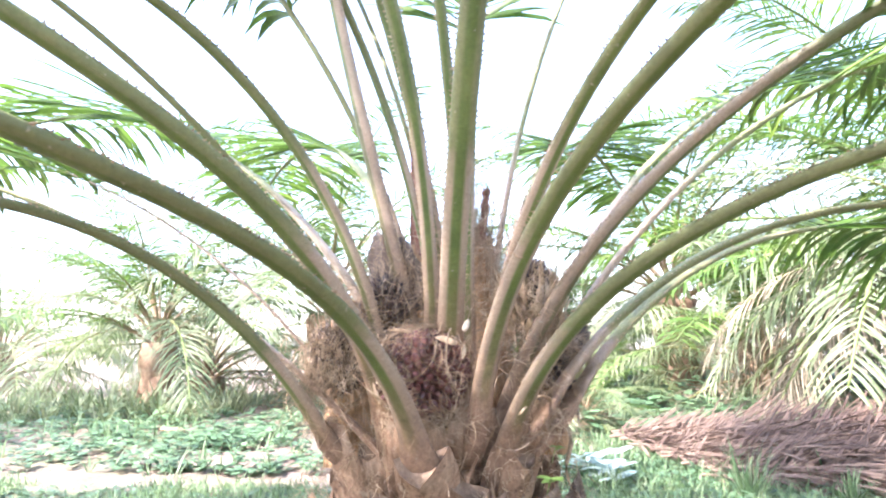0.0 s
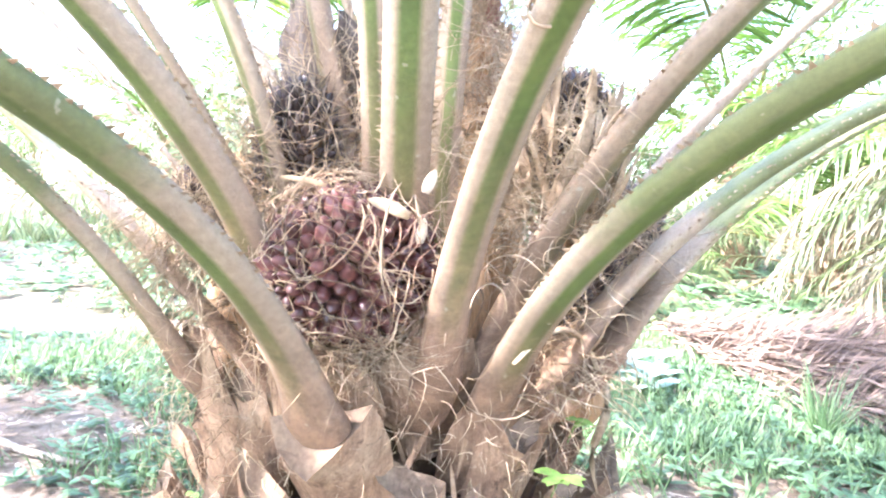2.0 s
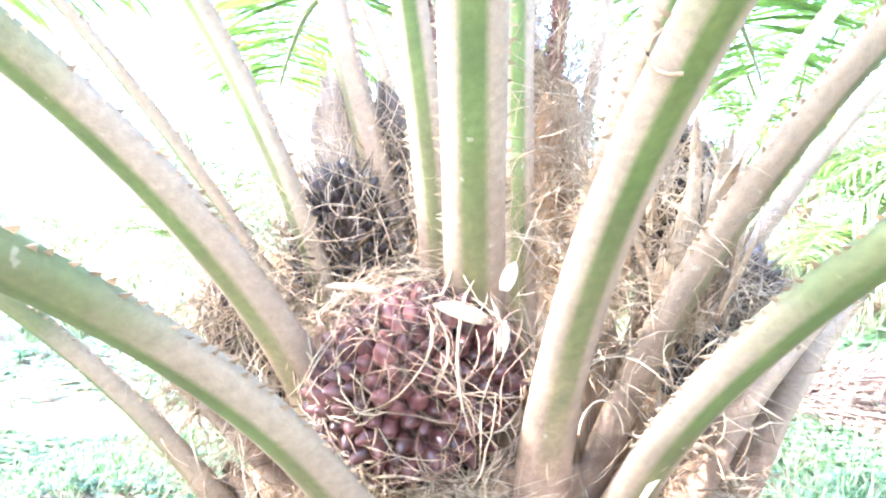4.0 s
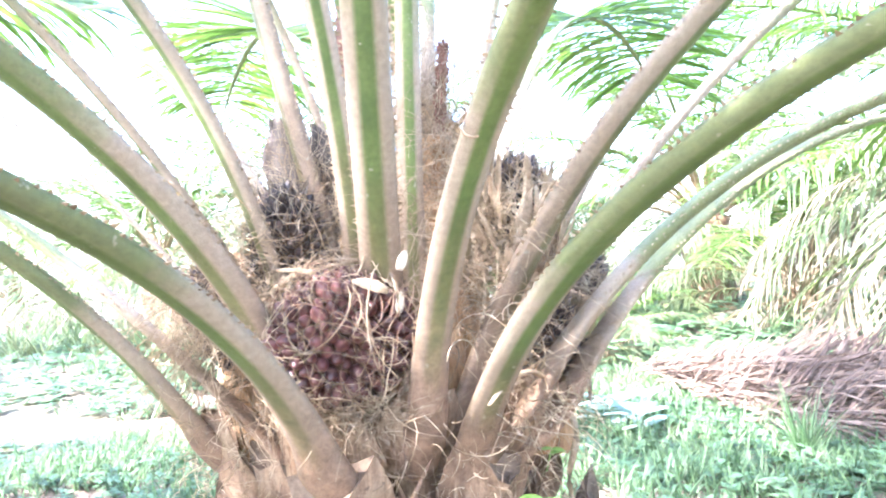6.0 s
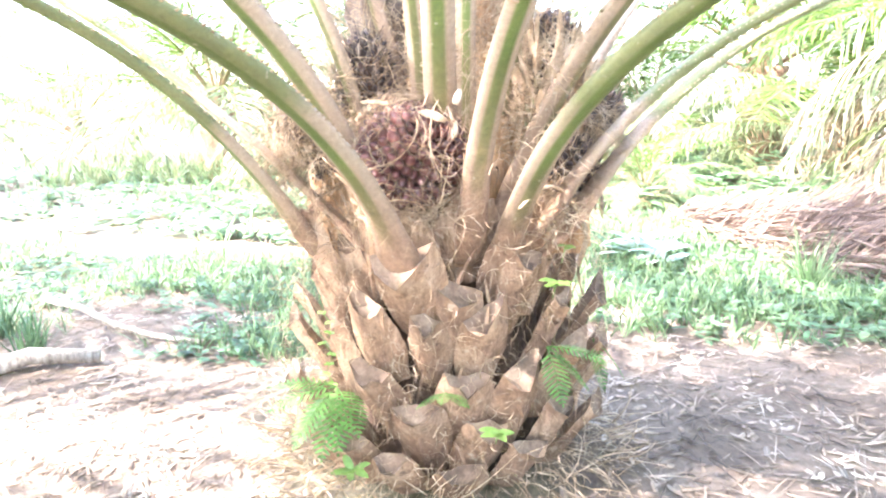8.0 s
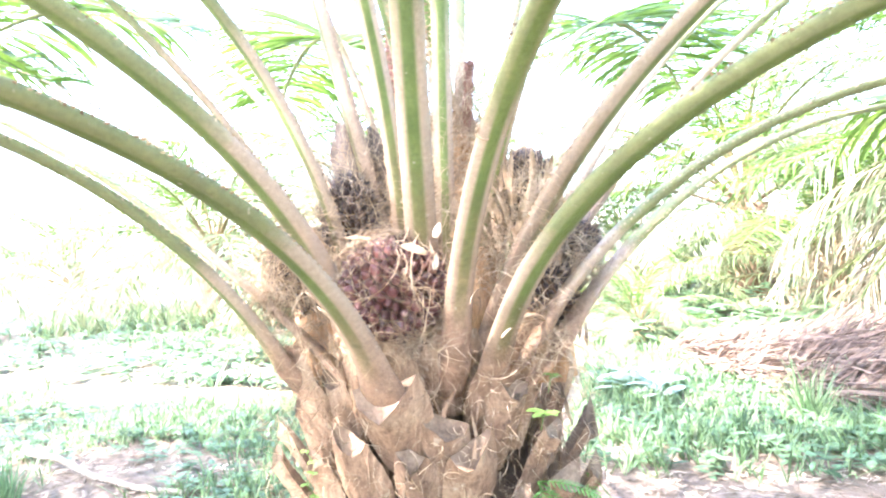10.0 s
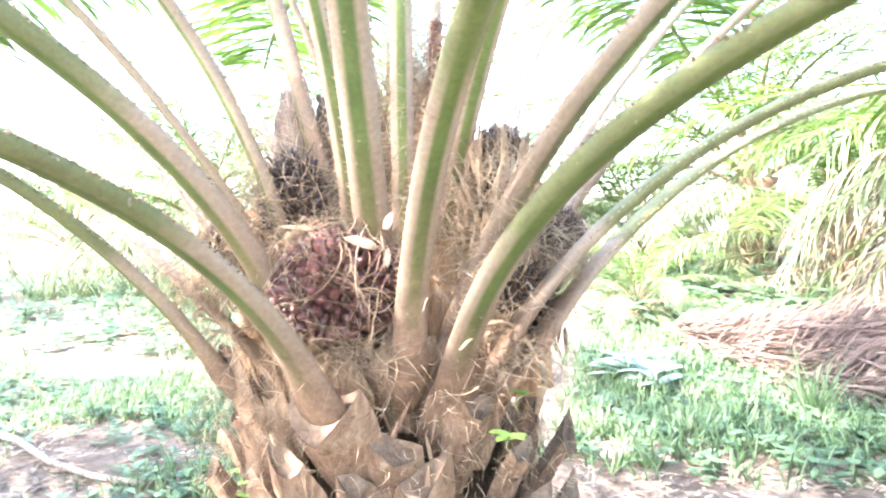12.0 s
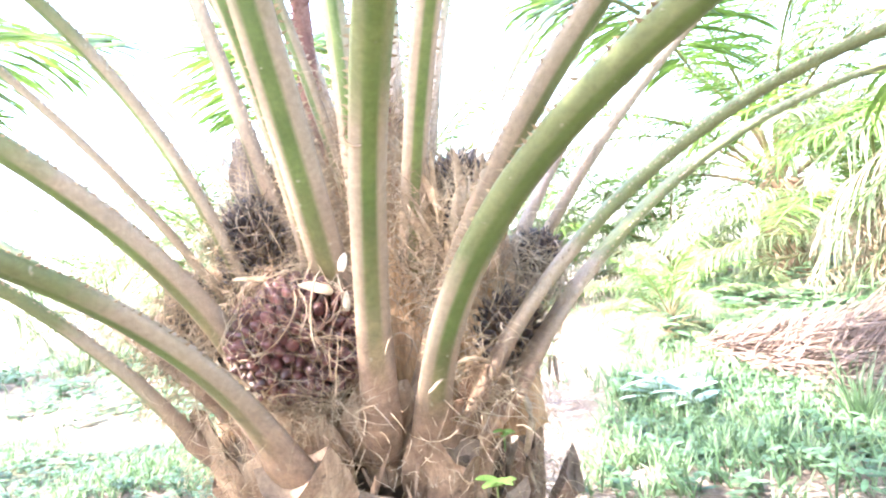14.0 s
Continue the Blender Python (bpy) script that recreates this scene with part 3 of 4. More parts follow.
build_sheath(0.43, 4.58, 0.75, 1.52, 0.19, 0.065, (0.03, 0.0), "orange-brown fibrous leaf sheath", M_SHEATH, 3)
build_sheath(0.49, 4.50, 0.80, 1.46, 0.12, 0.055, (-0.02, -0.02), "orange-brown fibrous leaf sheath", M_SHEATH, 8)
build_sheath(0.24, 4.62, 0.80, 1.50, 0.15, 0.05, (-0.02, 0.0), "brown fibrous leaf sheath", M_SHEATH, 12)
build_sheath(0.66, 4.58, 0.75, 1.25, 0.13, 0.05, (0.04, -0.02), "brown fibrous leaf sheath", M_SHEATH, 17)
build_sheath(0.02, 4.58, 0.70, 1.22, 0.14, 0.06, (-0.03, -0.06), "brown fibrous leaf sheath", M_SHEATH, 21)
build_sheath(0.46, 4.55, 1.0, 1.54, 0.10, 0.045, (0.01, -0.02), "orange-brown fibrous leaf sheath", M_SHEATH, 33)


def spadix(p0, p1, r, seed):
    so = Soup()
    pts = [Vector(p0).lerp(Vector(p1), i / 12) for i in range(13)]
    rng = random.Random(seed)
    tube(so, pts, [r * (0.75 + 0.35 * math.sin(math.pi * (0.15 + 0.75 * i / 12))) for i in range(13)], 10)
    for i in range(220):
        u, a = rng.random(), rng.uniform(0, 2 * math.pi)
        c = Vector(p0).lerp(Vector(p1), u)
        d = Vector((math.cos(a), math.sin(a), 0.3))
        ellipsoid(so, c + d * r * 0.9, (0.005, 0.005, 0.009), d, 4, 2)
    part("flower_spike", so, M_SPADIX, palm, "dry pinkish brown male flower spike")


spadix((0.24, 4.60, 1.30), (0.25, 4.60, 1.98), 0.026, 1)
spadix((0.50, 4.47, 1.44), (0.53, 4.43, 1.67), 0.011, 2)


def spathe(base, tip, width, seed):
    """A dry boat-shaped sheath, split open."""
    so = Soup()
    rows = []
    b, e = Vector(base), Vector(tip)
    ax = (e - b).normalized()
    sd = ax.cross(Vector((0, 1, 0))).normalized()
    fw = sd.cross(ax)
    for i in range(11):
        u = i / 10
        w = width * 0.5 * math.sin(math.pi * (0.12 + 0.86 * u)) ** 0.8
        row = []
        for k in range(9):
            a = -1.2 + 2.4 * k / 8
            q = b.lerp(e, u) + sd * (w * math.sin(a) / 0.93) - fw * (w * 0.8 * (math.cos(a) - 0.36))
            q += Vector((1, 1, 1)) * (0.012 * noise.noise((u * 6, k * 0.9, seed))) + (e - b) * (0.16 * noise.noise((k * 1.3, seed, 3.3)) * u)
            row.append(so.point(q))
        rows.append(row)
    so.rings(rows, closed=False)
    ob = part("spathe", so, M_SPATHE, palm, "grey-brown dry spathe, split open")
    md = ob.modifiers.new("thick", "SOLIDIFY")
    md.thickness = 0.005


spathe((0.20, 4.46, 1.22), (0.13, 4.40, 1.53), 0.13, 1)
spathe((0.26, 4.48, 1.25), (0.22, 4.44, 1.50), 0.09, 2)


# ---- fruit bunches ----
FRUIT = Soup()
ellipsoid(FRUIT, (0, 0, 0), (0.0145, 0.0145, 0.021), (0, 0, 1), 8, 6, 0.45)
FRUIT_MESH = FRUIT.mesh("fruit", M_FRUIT)


def surface_points(n, c, r, axis, rng, face=None):
    """Evenly spread points on an egg-shaped bunch, as place and outward direction."""
    z = Vector(axis).normalized()
    x = z.orthogonal().normalized()
    y = z.cross(x)
    out = []
    for i in range(n):
        h = 1 - 2 * (i + 0.5) / n
        a = i * 2.399963
        q = math.sqrt(max(0, 1 - h * h))
        u = Vector((q * math.cos(a), q * math.sin(a), h))
        p = Vector(c) + x * (u.x * r[0]) + y * (u.y * r[1]) + z * (u.z * r[2])
        d = (x * (u.x / r[0]) + y * (u.y / r[1]) + z * (u.z / r[2])).normalized()
        if face and d.dot(Vector(face)) < -0.25:
            continue
        out.append((p, d))
    return out


def bunch(c, r, axis, label, count, ripe, spines, seed, spine_len=0.035):
    rng = random.Random(seed)
    core = Soup()
    ellipsoid(core, c, [q * 0.93 for q in r], axis, 16, 12)
    ob = part("fruit_bunch", core, M_CORE, palm, label)
    pts = surface_points(count, c, r, axis, rng, (0.1, -0.95, 0.3))
    if ripe:
        for p, d in pts:
            d2 = (d + Vector((rng.uniform(-1, 1), rng.uniform(-1, 1), rng.uniform(-0.2, 1))) * 0.35).normalized()
            f = part("fruit", FRUIT_MESH, None, ob)
            k = rng.uniform(0.85, 1.2)
            f.matrix_world = Matrix.Translation(p + d * rng.uniform(-0.008, 0.006)) @ d2.to_track_quat("Z", "Y").to_matrix().to_4x4() @ Matrix.Diagonal((k, k, k, 1))
    else:
        fs = Soup()
        for p, d in pts:
            k = rng.uniform(0.8, 1.15)
            ellipsoid(fs, p + d * rng.uniform(-0.006, 0.004), (0.011 * k, 0.011 * k, 0.020 * k), d + Vector((0, 0, 0.5)), 6, 4, 0.5)
        fo = part("unripe_fruit", fs, M_FRUIT_DARK, ob, "small blackish unripe fruits")
        tagged(fo, kind="stuff")
    sp = Soup()
    for p, d in surface_points(spines, c, [q * 1.0 for q in r], axis, rng, (0.1, -0.95, 0.3)):
        dd = (d + Vector((rng.uniform(-1, 1), rng.uniform(-1, 1), rng.uniform(-0.3, 1.0))) * 0.55).normalized()
        ln = spine_len * rng.uniform(0.6, 1.4)
        pts2 = [p, p + dd * ln * 0.5, p + dd * ln + Vector((0, 0, 0.2)) * ln]
        tube(sp, pts2, [0.0022, 0.0018, 0.0005], 3)
    so = part("spine_cover", sp, M_SPINE, ob, "short dry brown spines between the fruits")
    tagged(so, kind="stuff")
    return ob


bunch((0.32, 4.29, 1.03), (0.150, 0.11, 0.135), (0.1, -0.35, 1), "ripening fruit bunch with dark red-purple fruits wrapped in dry fibres", 330, True, 90, 1, 0.022)
bunch((0.165, 4.40, 1.235), (0.085, 0.085, 0.125), (0.0, -0.2, 1), "young blackish spiny fruit bunch", 260, False, 460, 2, 0.042)
bunch((0.675, 4.46, 1.29), (0.07, 0.07, 0.115), (0.1, -0.2, 1), "young dark brown fruit bunch in dry bracts", 130, False, 160, 3, 0.03)
bunch((-0.02, 4.42, 1.08), (0.08, 0.08, 0.12), (-0.3, -0.2, 1), "dark unripe fruit bunch behind the stalks", 120, False, 220, 4)
bunch((0.73, 4.52, 0.98), (0.075, 0.075, 0.10), (0.4, -0.3, 1), "dark purple fruit bunch deep between the stalks", 110, False, 120, 5)
bunch((0.79, 4.64, 1.12), (0.065, 0.065, 0.09), (0.4, -0.2, 1), "small dark brown fruit bunch", 90, False, 160, 6)


def fibres(name, label, spots, seed):
    """Loose dry fibres. spots: centre, spread, number, length, radius, heading, curl."""
    rng = random.Random(seed)
    so = Soup()
    for c, spread, n, ln, rad, head, curl in spots:
        for _ in range(n):
            p = Vector(c) + Vector((rng.gauss(0, spread[0]), rng.gauss(0, spread[1]), rng.gauss(0, spread[2])))
            h = Vector(head) + Vector((rng.uniform(-1, 1), rng.uniform(-1, 1), rng.uniform(-1, 1))) * 0.8
            strand(so, p, h, ln * rng.uniform(0.5, 1.3), rad * rng.uniform(0.6, 1.5), rng, curl)
    tagged(part(name, so, M_FIBRE, palm, label), kind="stuff")


def wrap_fibres(c, r, n, seed, length=0.12, rad=0.0024, face=(0, -1, 0.2), mat=None):
    """Fibres and bract strips that lie over a bunch and follow its round."""
    rng = random.Random(seed)
    so = Soup()
    for _ in range(n):
        while True:
            d = Vector((rng.gauss(0, 1), rng.gauss(0, 1), rng.gauss(0, 1))).normalized()
            if d.dot(Vector(face)) > -0.1:
                break
        t = d.cross(Vector((rng.gauss(0, 0.5), rng.gauss(0, 0.5), rng.gauss(0, 1)))).normalized()
        ln = length * rng.uniform(0.5, 1.5)
        lift = rng.uniform(1.03, 1.16)
        pts = []
        dd = d
        bend = rng.gauss(0, 0.17)
        raised = rng.random() < 0.3
        for i in range(9):
            dd = (dd + t * (ln / max(r) / 8)).normalized()
            t = (t - dd * t.dot(dd)).normalized()
            t = (t + dd.cross(t) * (bend + rng.uniform(-0.15, 0.15))).normalized()
            k = lift + rng.uniform(-0.015, 0.015) + (0.16 * abs(i - 4) / 4 if raised else 0)
            pts.append(Vector(c) + Vector((dd.x * r[0], dd.y * r[1], dd.z * r[2])) * k)
        w = rad * rng.choice((0.5, 0.7, 0.8, 1.0, 1.2, 1.6, 2.0))
        tube(so, pts, [w * 0.5] + [w] * 7 + [w * 0.3], 4, 0.5)
    tagged(part("bract_fibre", so, mat or M_FIBRE, palm, "straw-coloured dry fibres over the fruit bunch"), kind="stuff")


wrap_fibres((0.32, 4.285, 1.03), (0.155, 0.125, 0.145), 140, 11, 0.12, 0.0012, mat=M_FIBRE_RED)
wrap_fibres((0.32, 4.285, 1.03), (0.158, 0.128, 0.148), 180, 16, 0.14, 0.0013)
wrap_fibres((0.165, 4.40, 1.23), (0.10, 0.10, 0.13), 70, 12, 0.10, 0.0012, (-0.4, -0.9, -0.3))
wrap_fibres((0.675, 4.44, 1.24), (0.09, 0.09, 0.13), 200, 13, 0.16, 0.0018)
wrap_fibres((-0.02, 4.41, 1.06), (0.10, 0.10, 0.14), 120, 14, 0.14, 0.0014)
wrap_fibres((0.76, 4.58, 1.06), (0.10, 0.10, 0.13), 160, 15, 0.12, 0.0014)
fibres("fibre_tangle", "tangled straw-coloured fibres between the stalks", [
    ((-0.03, 4.33, 1.08), (0.07, 0.04, 0.07), 420, 0.16, 0.0011, (-0.1, -0.3, -0.6), 0.9),
    ((0.12, 4.32, 1.16), (0.06, 0.05, 0.07), 300, 0.12, 0.0010, (0.1, -0.4, 0.3), 1.6),
    ((0.30, 4.22, 0.88), (0.09, 0.03, 0.02), 340, 0.10, 0.0009, (0.3, -0.5, -0.1), 1.8),
    ((0.17, 4.41, 1.42), (0.04, 0.03, 0.05), 130, 0.09, 0.0010, (-0.1, -0.2, 0.9), 1.2),
    ((0.22, 4.42, 1.38), (0.04, 0.03, 0.04), 90, 0.09, 0.0010, (0.1, -0.2, 0.9), 1.2),
    ((0.30, 4.40, 1.24), (0.04, 0.05, 0.09), 220, 0.14, 0.0012, (0.0, -0.3, 0.5), 1.3),
    ((0.47, 4.42, 1.33), (0.065, 0.05, 0.13), 800, 0.15, 0.0009, (0.1, -0.3, 0.8), 1.3),
    ((0.47, 4.48, 1.47), (0.05, 0.035, 0.11), 900, 0.14, 0.0009, (0.0, -0.2, 0.9), 1.0),
    ((0.66, 4.38, 1.28), (0.05, 0.03, 0.06), 260, 0.13, 0.0012, (0.0, -0.3, 0.8), 1.4),
    ((0.10, 4.46, 1.32), (0.09, 0.05, 0.06), 240, 0.13, 0.0009, (-0.3, -0.3, 0.4), 1.4),
    ((0.62, 4.38, 1.14), (0.07, 0.05, 0.08), 460, 0.13, 0.0011, (0.1, -0.4, 0.4), 1.5),
    ((0.02, 4.30, 0.90), (0.08, 0.05, 0.07), 130, 0.13, 0.0011, (-0.2, -0.5, 0.2), 1.8),
    ((0.70, 4.36, 0.90), (0.06, 0.04, 0.05), 160, 0.14, 0.0012, (0.4, -0.4, 0.3), 2.0),
    ((0.78, 4.52, 1.08), (0.05, 0.05, 0.07), 420, 0.10, 0.0010, (0.4, -0.4, 0.2), 1.5),
], 21)


def trunk_fibres():
    rng = random.Random(31)
    so = Soup()
    for _ in range(2600):
        a = radians(rng.uniform(-165, 15))
        z = rng.uniform(0.06, 0.88)
        r = trunk_radius(z) + rng.uniform(0.05, 0.20)
        p = Vector((CX + r * math.cos(a), CY + r * math.sin(a), z))
        h = Vector((math.cos(a) * 0.5 + rng.uniform(-0.6, 0.6), math.sin(a) * 0.5 + rng.uniform(-0.6, 0.6), rng.uniform(-0.7, 0.9)))
        strand(so, p, h, rng.uniform(0.025, 0.08), rng.uniform(0.0005, 0.0016), rng, 2.2)
    tagged(part("trunk_fibre", so, M_FIBRE, palm, "loose brown fibres round the cut leaf bases"), kind="stuff")


trunk_fibres()


def frayed_strips():
    """Brown strips torn from the edges of the leaf bases, upright or hanging between them."""
    rng = random.Random(33)
    so = Soup()
    for _ in range(150):
        a = radians(rng.uniform(-170, 20))
        z = rng.uniform(0.08, 0.80)
        r = trunk_radius(z) + rng.uniform(0.03, 0.13)
        o = Vector((math.cos(a), math.sin(a), 0))
        sd = Vector((-o.y, o.x, 0))
        d = Vector((0, 0, rng.choice((1, 1, -1)))) + sd * rng.uniform(-0.5, 0.5) + o * rng.uniform(-0.1, 0.35)
        blade(so, Vector((CX, CY, z)) + o * r, d, sd + o * rng.uniform(-0.6, 0.6), rng.uniform(0.05, 0.16), rng.uniform(0.004, 0.012), rng.uniform(-0.2, 0.5), 5, 0.4, rng.uniform(-0.8, 0.8))
    tagged(part("frayed_fibre", so, M_STUB, palm, "torn brown strips between the cut leaf bases"), kind="stuff")


frayed_strips()


def bract(p, along, side, length, width, name="dry_bract", mat=None, droop=0.2):
    so = Soup()
    blade(so, p, along, side, length, width, droop, 6, 0.5)
    ob = part(name, so, mat or M_PETAL, palm, "dark dry dangling strip" if mat == M_SPINE else "pale dry pointed bract")
    ob.modifiers.new("thick", "SOLIDIFY").thickness = 0.002


bract((0.462, 4.225, 1.165), (0.25, -0.1, 0.6), (1, 0.2, -0.3), 0.042, 0.018)
bract((0.452, 4.25, 1.08), (0.12, -0.1, 0.7), (1, 0.2, 0), 0.045, 0.016)
bract((0.44, 4.22, 1.125), (-0.8, -0.2, 0.35), (0.2, 0.2, 1), 0.075, 0.020, mat=M_FIBRE)
bract((0.30, 4.20, 1.165), (-0.7, -0.1, 0.15), (0.2, 0.1, 1), 0.08, 0.009, mat=M_FIBRE)
_rng = random.Random(77)
for k in range(44):
    a = radians(-170 + 3.8 * k)
    c = Vector((0.675 + 0.085 * math.cos(a), 4.44 + 0.085 * math.sin(a), 1.11 + 0.16 * _rng.random()))
    bract(c, (0.35 * math.cos(a) + _rng.uniform(-0.3, 0.3), 0.35 * math.sin(a), 1), (-math.sin(a), math.cos(a), 0.2), _rng.uniform(0.09, 0.17), _rng.uniform(0.008, 0.022), mat=M_FIBRE, droop=_rng.uniform(-0.3, 0.5))
for k in range(4):
    a = radians(-150 + 13 * k)
    c = Vector((0.31 + 0.155 * math.cos(a), 4.285 + 0.12 * math.sin(a), 0.92 + 0.05 * _rng.random()))
    bract(c, (0.4 * math.cos(a) + _rng.uniform(-0.5, 0.5), 0.4 * math.sin(a), _rng.uniform(0.4, 1)), (-math.sin(a), math.cos(a), 0.2), _rng.uniform(0.06, 0.11), _rng.uniform(0.008, 0.018), mat=M_FIBRE, droop=_rng.uniform(-0.3, 0.5))
bract((0.815, 4.62, 0.90), (0.05, -0.1, -1), (1, 0.2, 0), 0.07, 0.010, "dangling_strip", M_SPINE, 0.0)
bract((0.80, 4.64, 0.90), (-0.1, -0.1, -1), (1, 0.2, 0), 0.05, 0.008, "dangling_strip", M_SPINE, 0.0)
bract((0.615, 4.235, 0.93), (0.9, -0.1, 0.1), (0, 0.4, 1), 0.035, 0.013, mat=M_FIBRE)


def arch_strip():
    """A dry split strip that bows from one leaf base to the next."""
    so = Soup()
    pts = []
    for i in range(13):
        u = i / 12
        pts.append(Vector((0.63 + 0.145 * u, 4.21 + 0.20 * u, 0.905 + 0.055 * math.sin(math.pi * u) - 0.06 * u ** 3)))
    tube(so, pts, [0.010 - 0.005 * abs(i - 6) / 6 for i in range(13)], 6, 0.5)
    pts = [Vector((0.775 + 0.01 * math.sin(i), 4.41, 0.85 - 0.03 * i)) for i in range(8)]
    tube(so, pts, [0.012, 0.016, 0.018, 0.017, 0.015, 0.012, 0.008, 0.004], 6, 0.5)
    part("dry_strip", so, M_FIBRE, palm, "bowed pale strip of dry leaf base")
    so = Soup()
    tube(so, [Vector((0.585 + 0.026 * math.cos(a), 4.20 + 0.02 * math.cos(a), 0.985 + 0.045 * math.sin(a))) for a in [0.3 * i for i in range(0, 11)]], 0.0014, 5)
    part("curled_strip", so, M_FIBRE, palm, "thin curled strip of peeled fibre")
    so = Soup()
    tube(so, [Vector((0.667 + 0.022 * math.cos(a), 3.915, 1.375 + 0.02 * math.sin(a))) for a in [0.5 * i for i in range(0, 11)]], 0.0022, 5)
    part("curled_strip", so, M_FIBRE, palm, "thin curled strip of peeled fibre")


arch_strip()


# ---- small plants on the trunk ----
def fern(name, at, headings, length, mat, label, category):
    ob = thing(name, label, category, at)
    for k, h in enumerate(headings):
        so = Soup()
        pts = [Vector((0, 0, 0))]
        d = Vector(h).normalized()
        n = 13
        for i in range(n):
            d = (d + Vector((0, 0, -0.05))).normalized()
            pts.append(pts[-1] + d * (length / n))
        tube(so, pts, [0.0022 - 0.0001 * i for i in range(n + 1)], 4)
        fr = frames_along(pts)
        for i in range(2, n + 1):
            t, s, u = fr[i]
            ln = length * 0.30 * math.sin(math.pi * (0.15 + 0.83 * i / n))
            for sg in (-1, 1):
                blade(so, pts[i], s * sg + t * 0.5, t, ln, length / n * 0.5, 0.2, 4, 0.15)
        part("frond", so, mat, ob)
    return ob


fern("fern", (0.69, 4.34, 0.505), [(0.75, 0.05, -0.45), (0.6, -0.1, 0.12), (0.35, -0.55, -0.5)], 0.17, M_FERN, "bright green fern growing from the trunk", "fern")
fern("fern", (0.435, 4.20, 0.40), [(-0.7, -0.3, -0.1), (0.65, -0.35, 0.1), (0.1, -0.7, 0.3)], 0.09, M_FERN, "small bright green fern on a leaf base", "fern")
fern("fern", (0.10, 4.24, 0.37), [(-0.6, -0.45, 0.1), (-0.3, -0.7, -0.25), (-0.8, -0.1, 0.25), (0.3, -0.7, -0.3), (-0.5, -0.5, -0.5), (0.5, -0.6, 0.0), (0.0, -0.7, -0.6)], 0.21, M_FERN, "yellow-green fern drooping beside the trunk foot", "fern")
fern("fern", (0.80, 4.62, 0.45), [(0.35, 0.1, -0.3), (0.3, -0.15, -0.8)], 0.17, M_FERN, "pale green fern hanging behind the trunk", "fern")


def seedling(at, label, size, mat, leaves=6):
    ob = thing("seedling", label, "seedling", at)
    rng = random.Random(int(at[2] * 1000))
    so = Soup()
    tube(so, [Vector((0, 0, -0.01)), Vector((0.01, -0.03, 0.03)), Vector((0.015, -0.05, 0.05))], 0.002, 4)
    part("stem", so, mat, ob)
    for k in range(leaves):
        lf = Soup()
        a = 2 * math.pi * k / leaves + rng.uniform(-0.3, 0.3)
        d = Vector((math.cos(a), 0.5 * math.sin(a) - 0.4, rng.uniform(0.0, 0.6)))
        blade(lf, (0.015, -0.05, 0.05 - 0.01 * (k % 2)), d, d.cross(Vector((0, -0.4, 1))), size * rng.uniform(0.7, 1.1), size * 0.42, 0.4, 5, 0.2)
        part("leaf", lf, mat, ob)


seedling((0.70, 4.37, 0.645), "small green seedling on the trunk", 0.045, M_WEED_BRIGHT)
seedling((0.72, 4.40, 0.74), "small pale green seedling on the trunk", 0.03, M_WEED_BRIGHT, 4)
seedling((0.57, 4.22, 0.27), "small yellow-green seedling at the trunk foot", 0.05, M_WEED_BRIGHT)
seedling((0.16, 4.20, 0.12), "small green seedling at the trunk foot", 0.06, M_WEED_BRIGHT)


def creeper():
    """A thin vine with tiny round leaves that climbs between the leaf bases."""
    rng = random.Random(71)
    ob = thing("creeper", "thin green creeper with tiny leaves climbing the trunk", "vine", (0.09, 4.215, 0.36))
    pts = [Vector((0.015 * math.sin(2.2 * i), -0.006 * i % 0.01, 0.03 * i)) for i in range(9)]
    so = Soup()
    tube(so, pts, 0.0016, 4)
    part("stem", so, M_WEED_BRIGHT, ob)
    for p in pts:
        for sg in (-1, 1):
            lf = Soup()
            d = Vector((sg, -0.6, rng.uniform(-0.2, 0.5)))
            blade(lf, p, d, d.cross(Vector((0, -0.5, 1))), rng.uniform(0.014, 0.022), 0.012, 0.3, 4, 0.2)
            part("leaf", lf, M_WEED_BRIGHT, ob)


creeper()

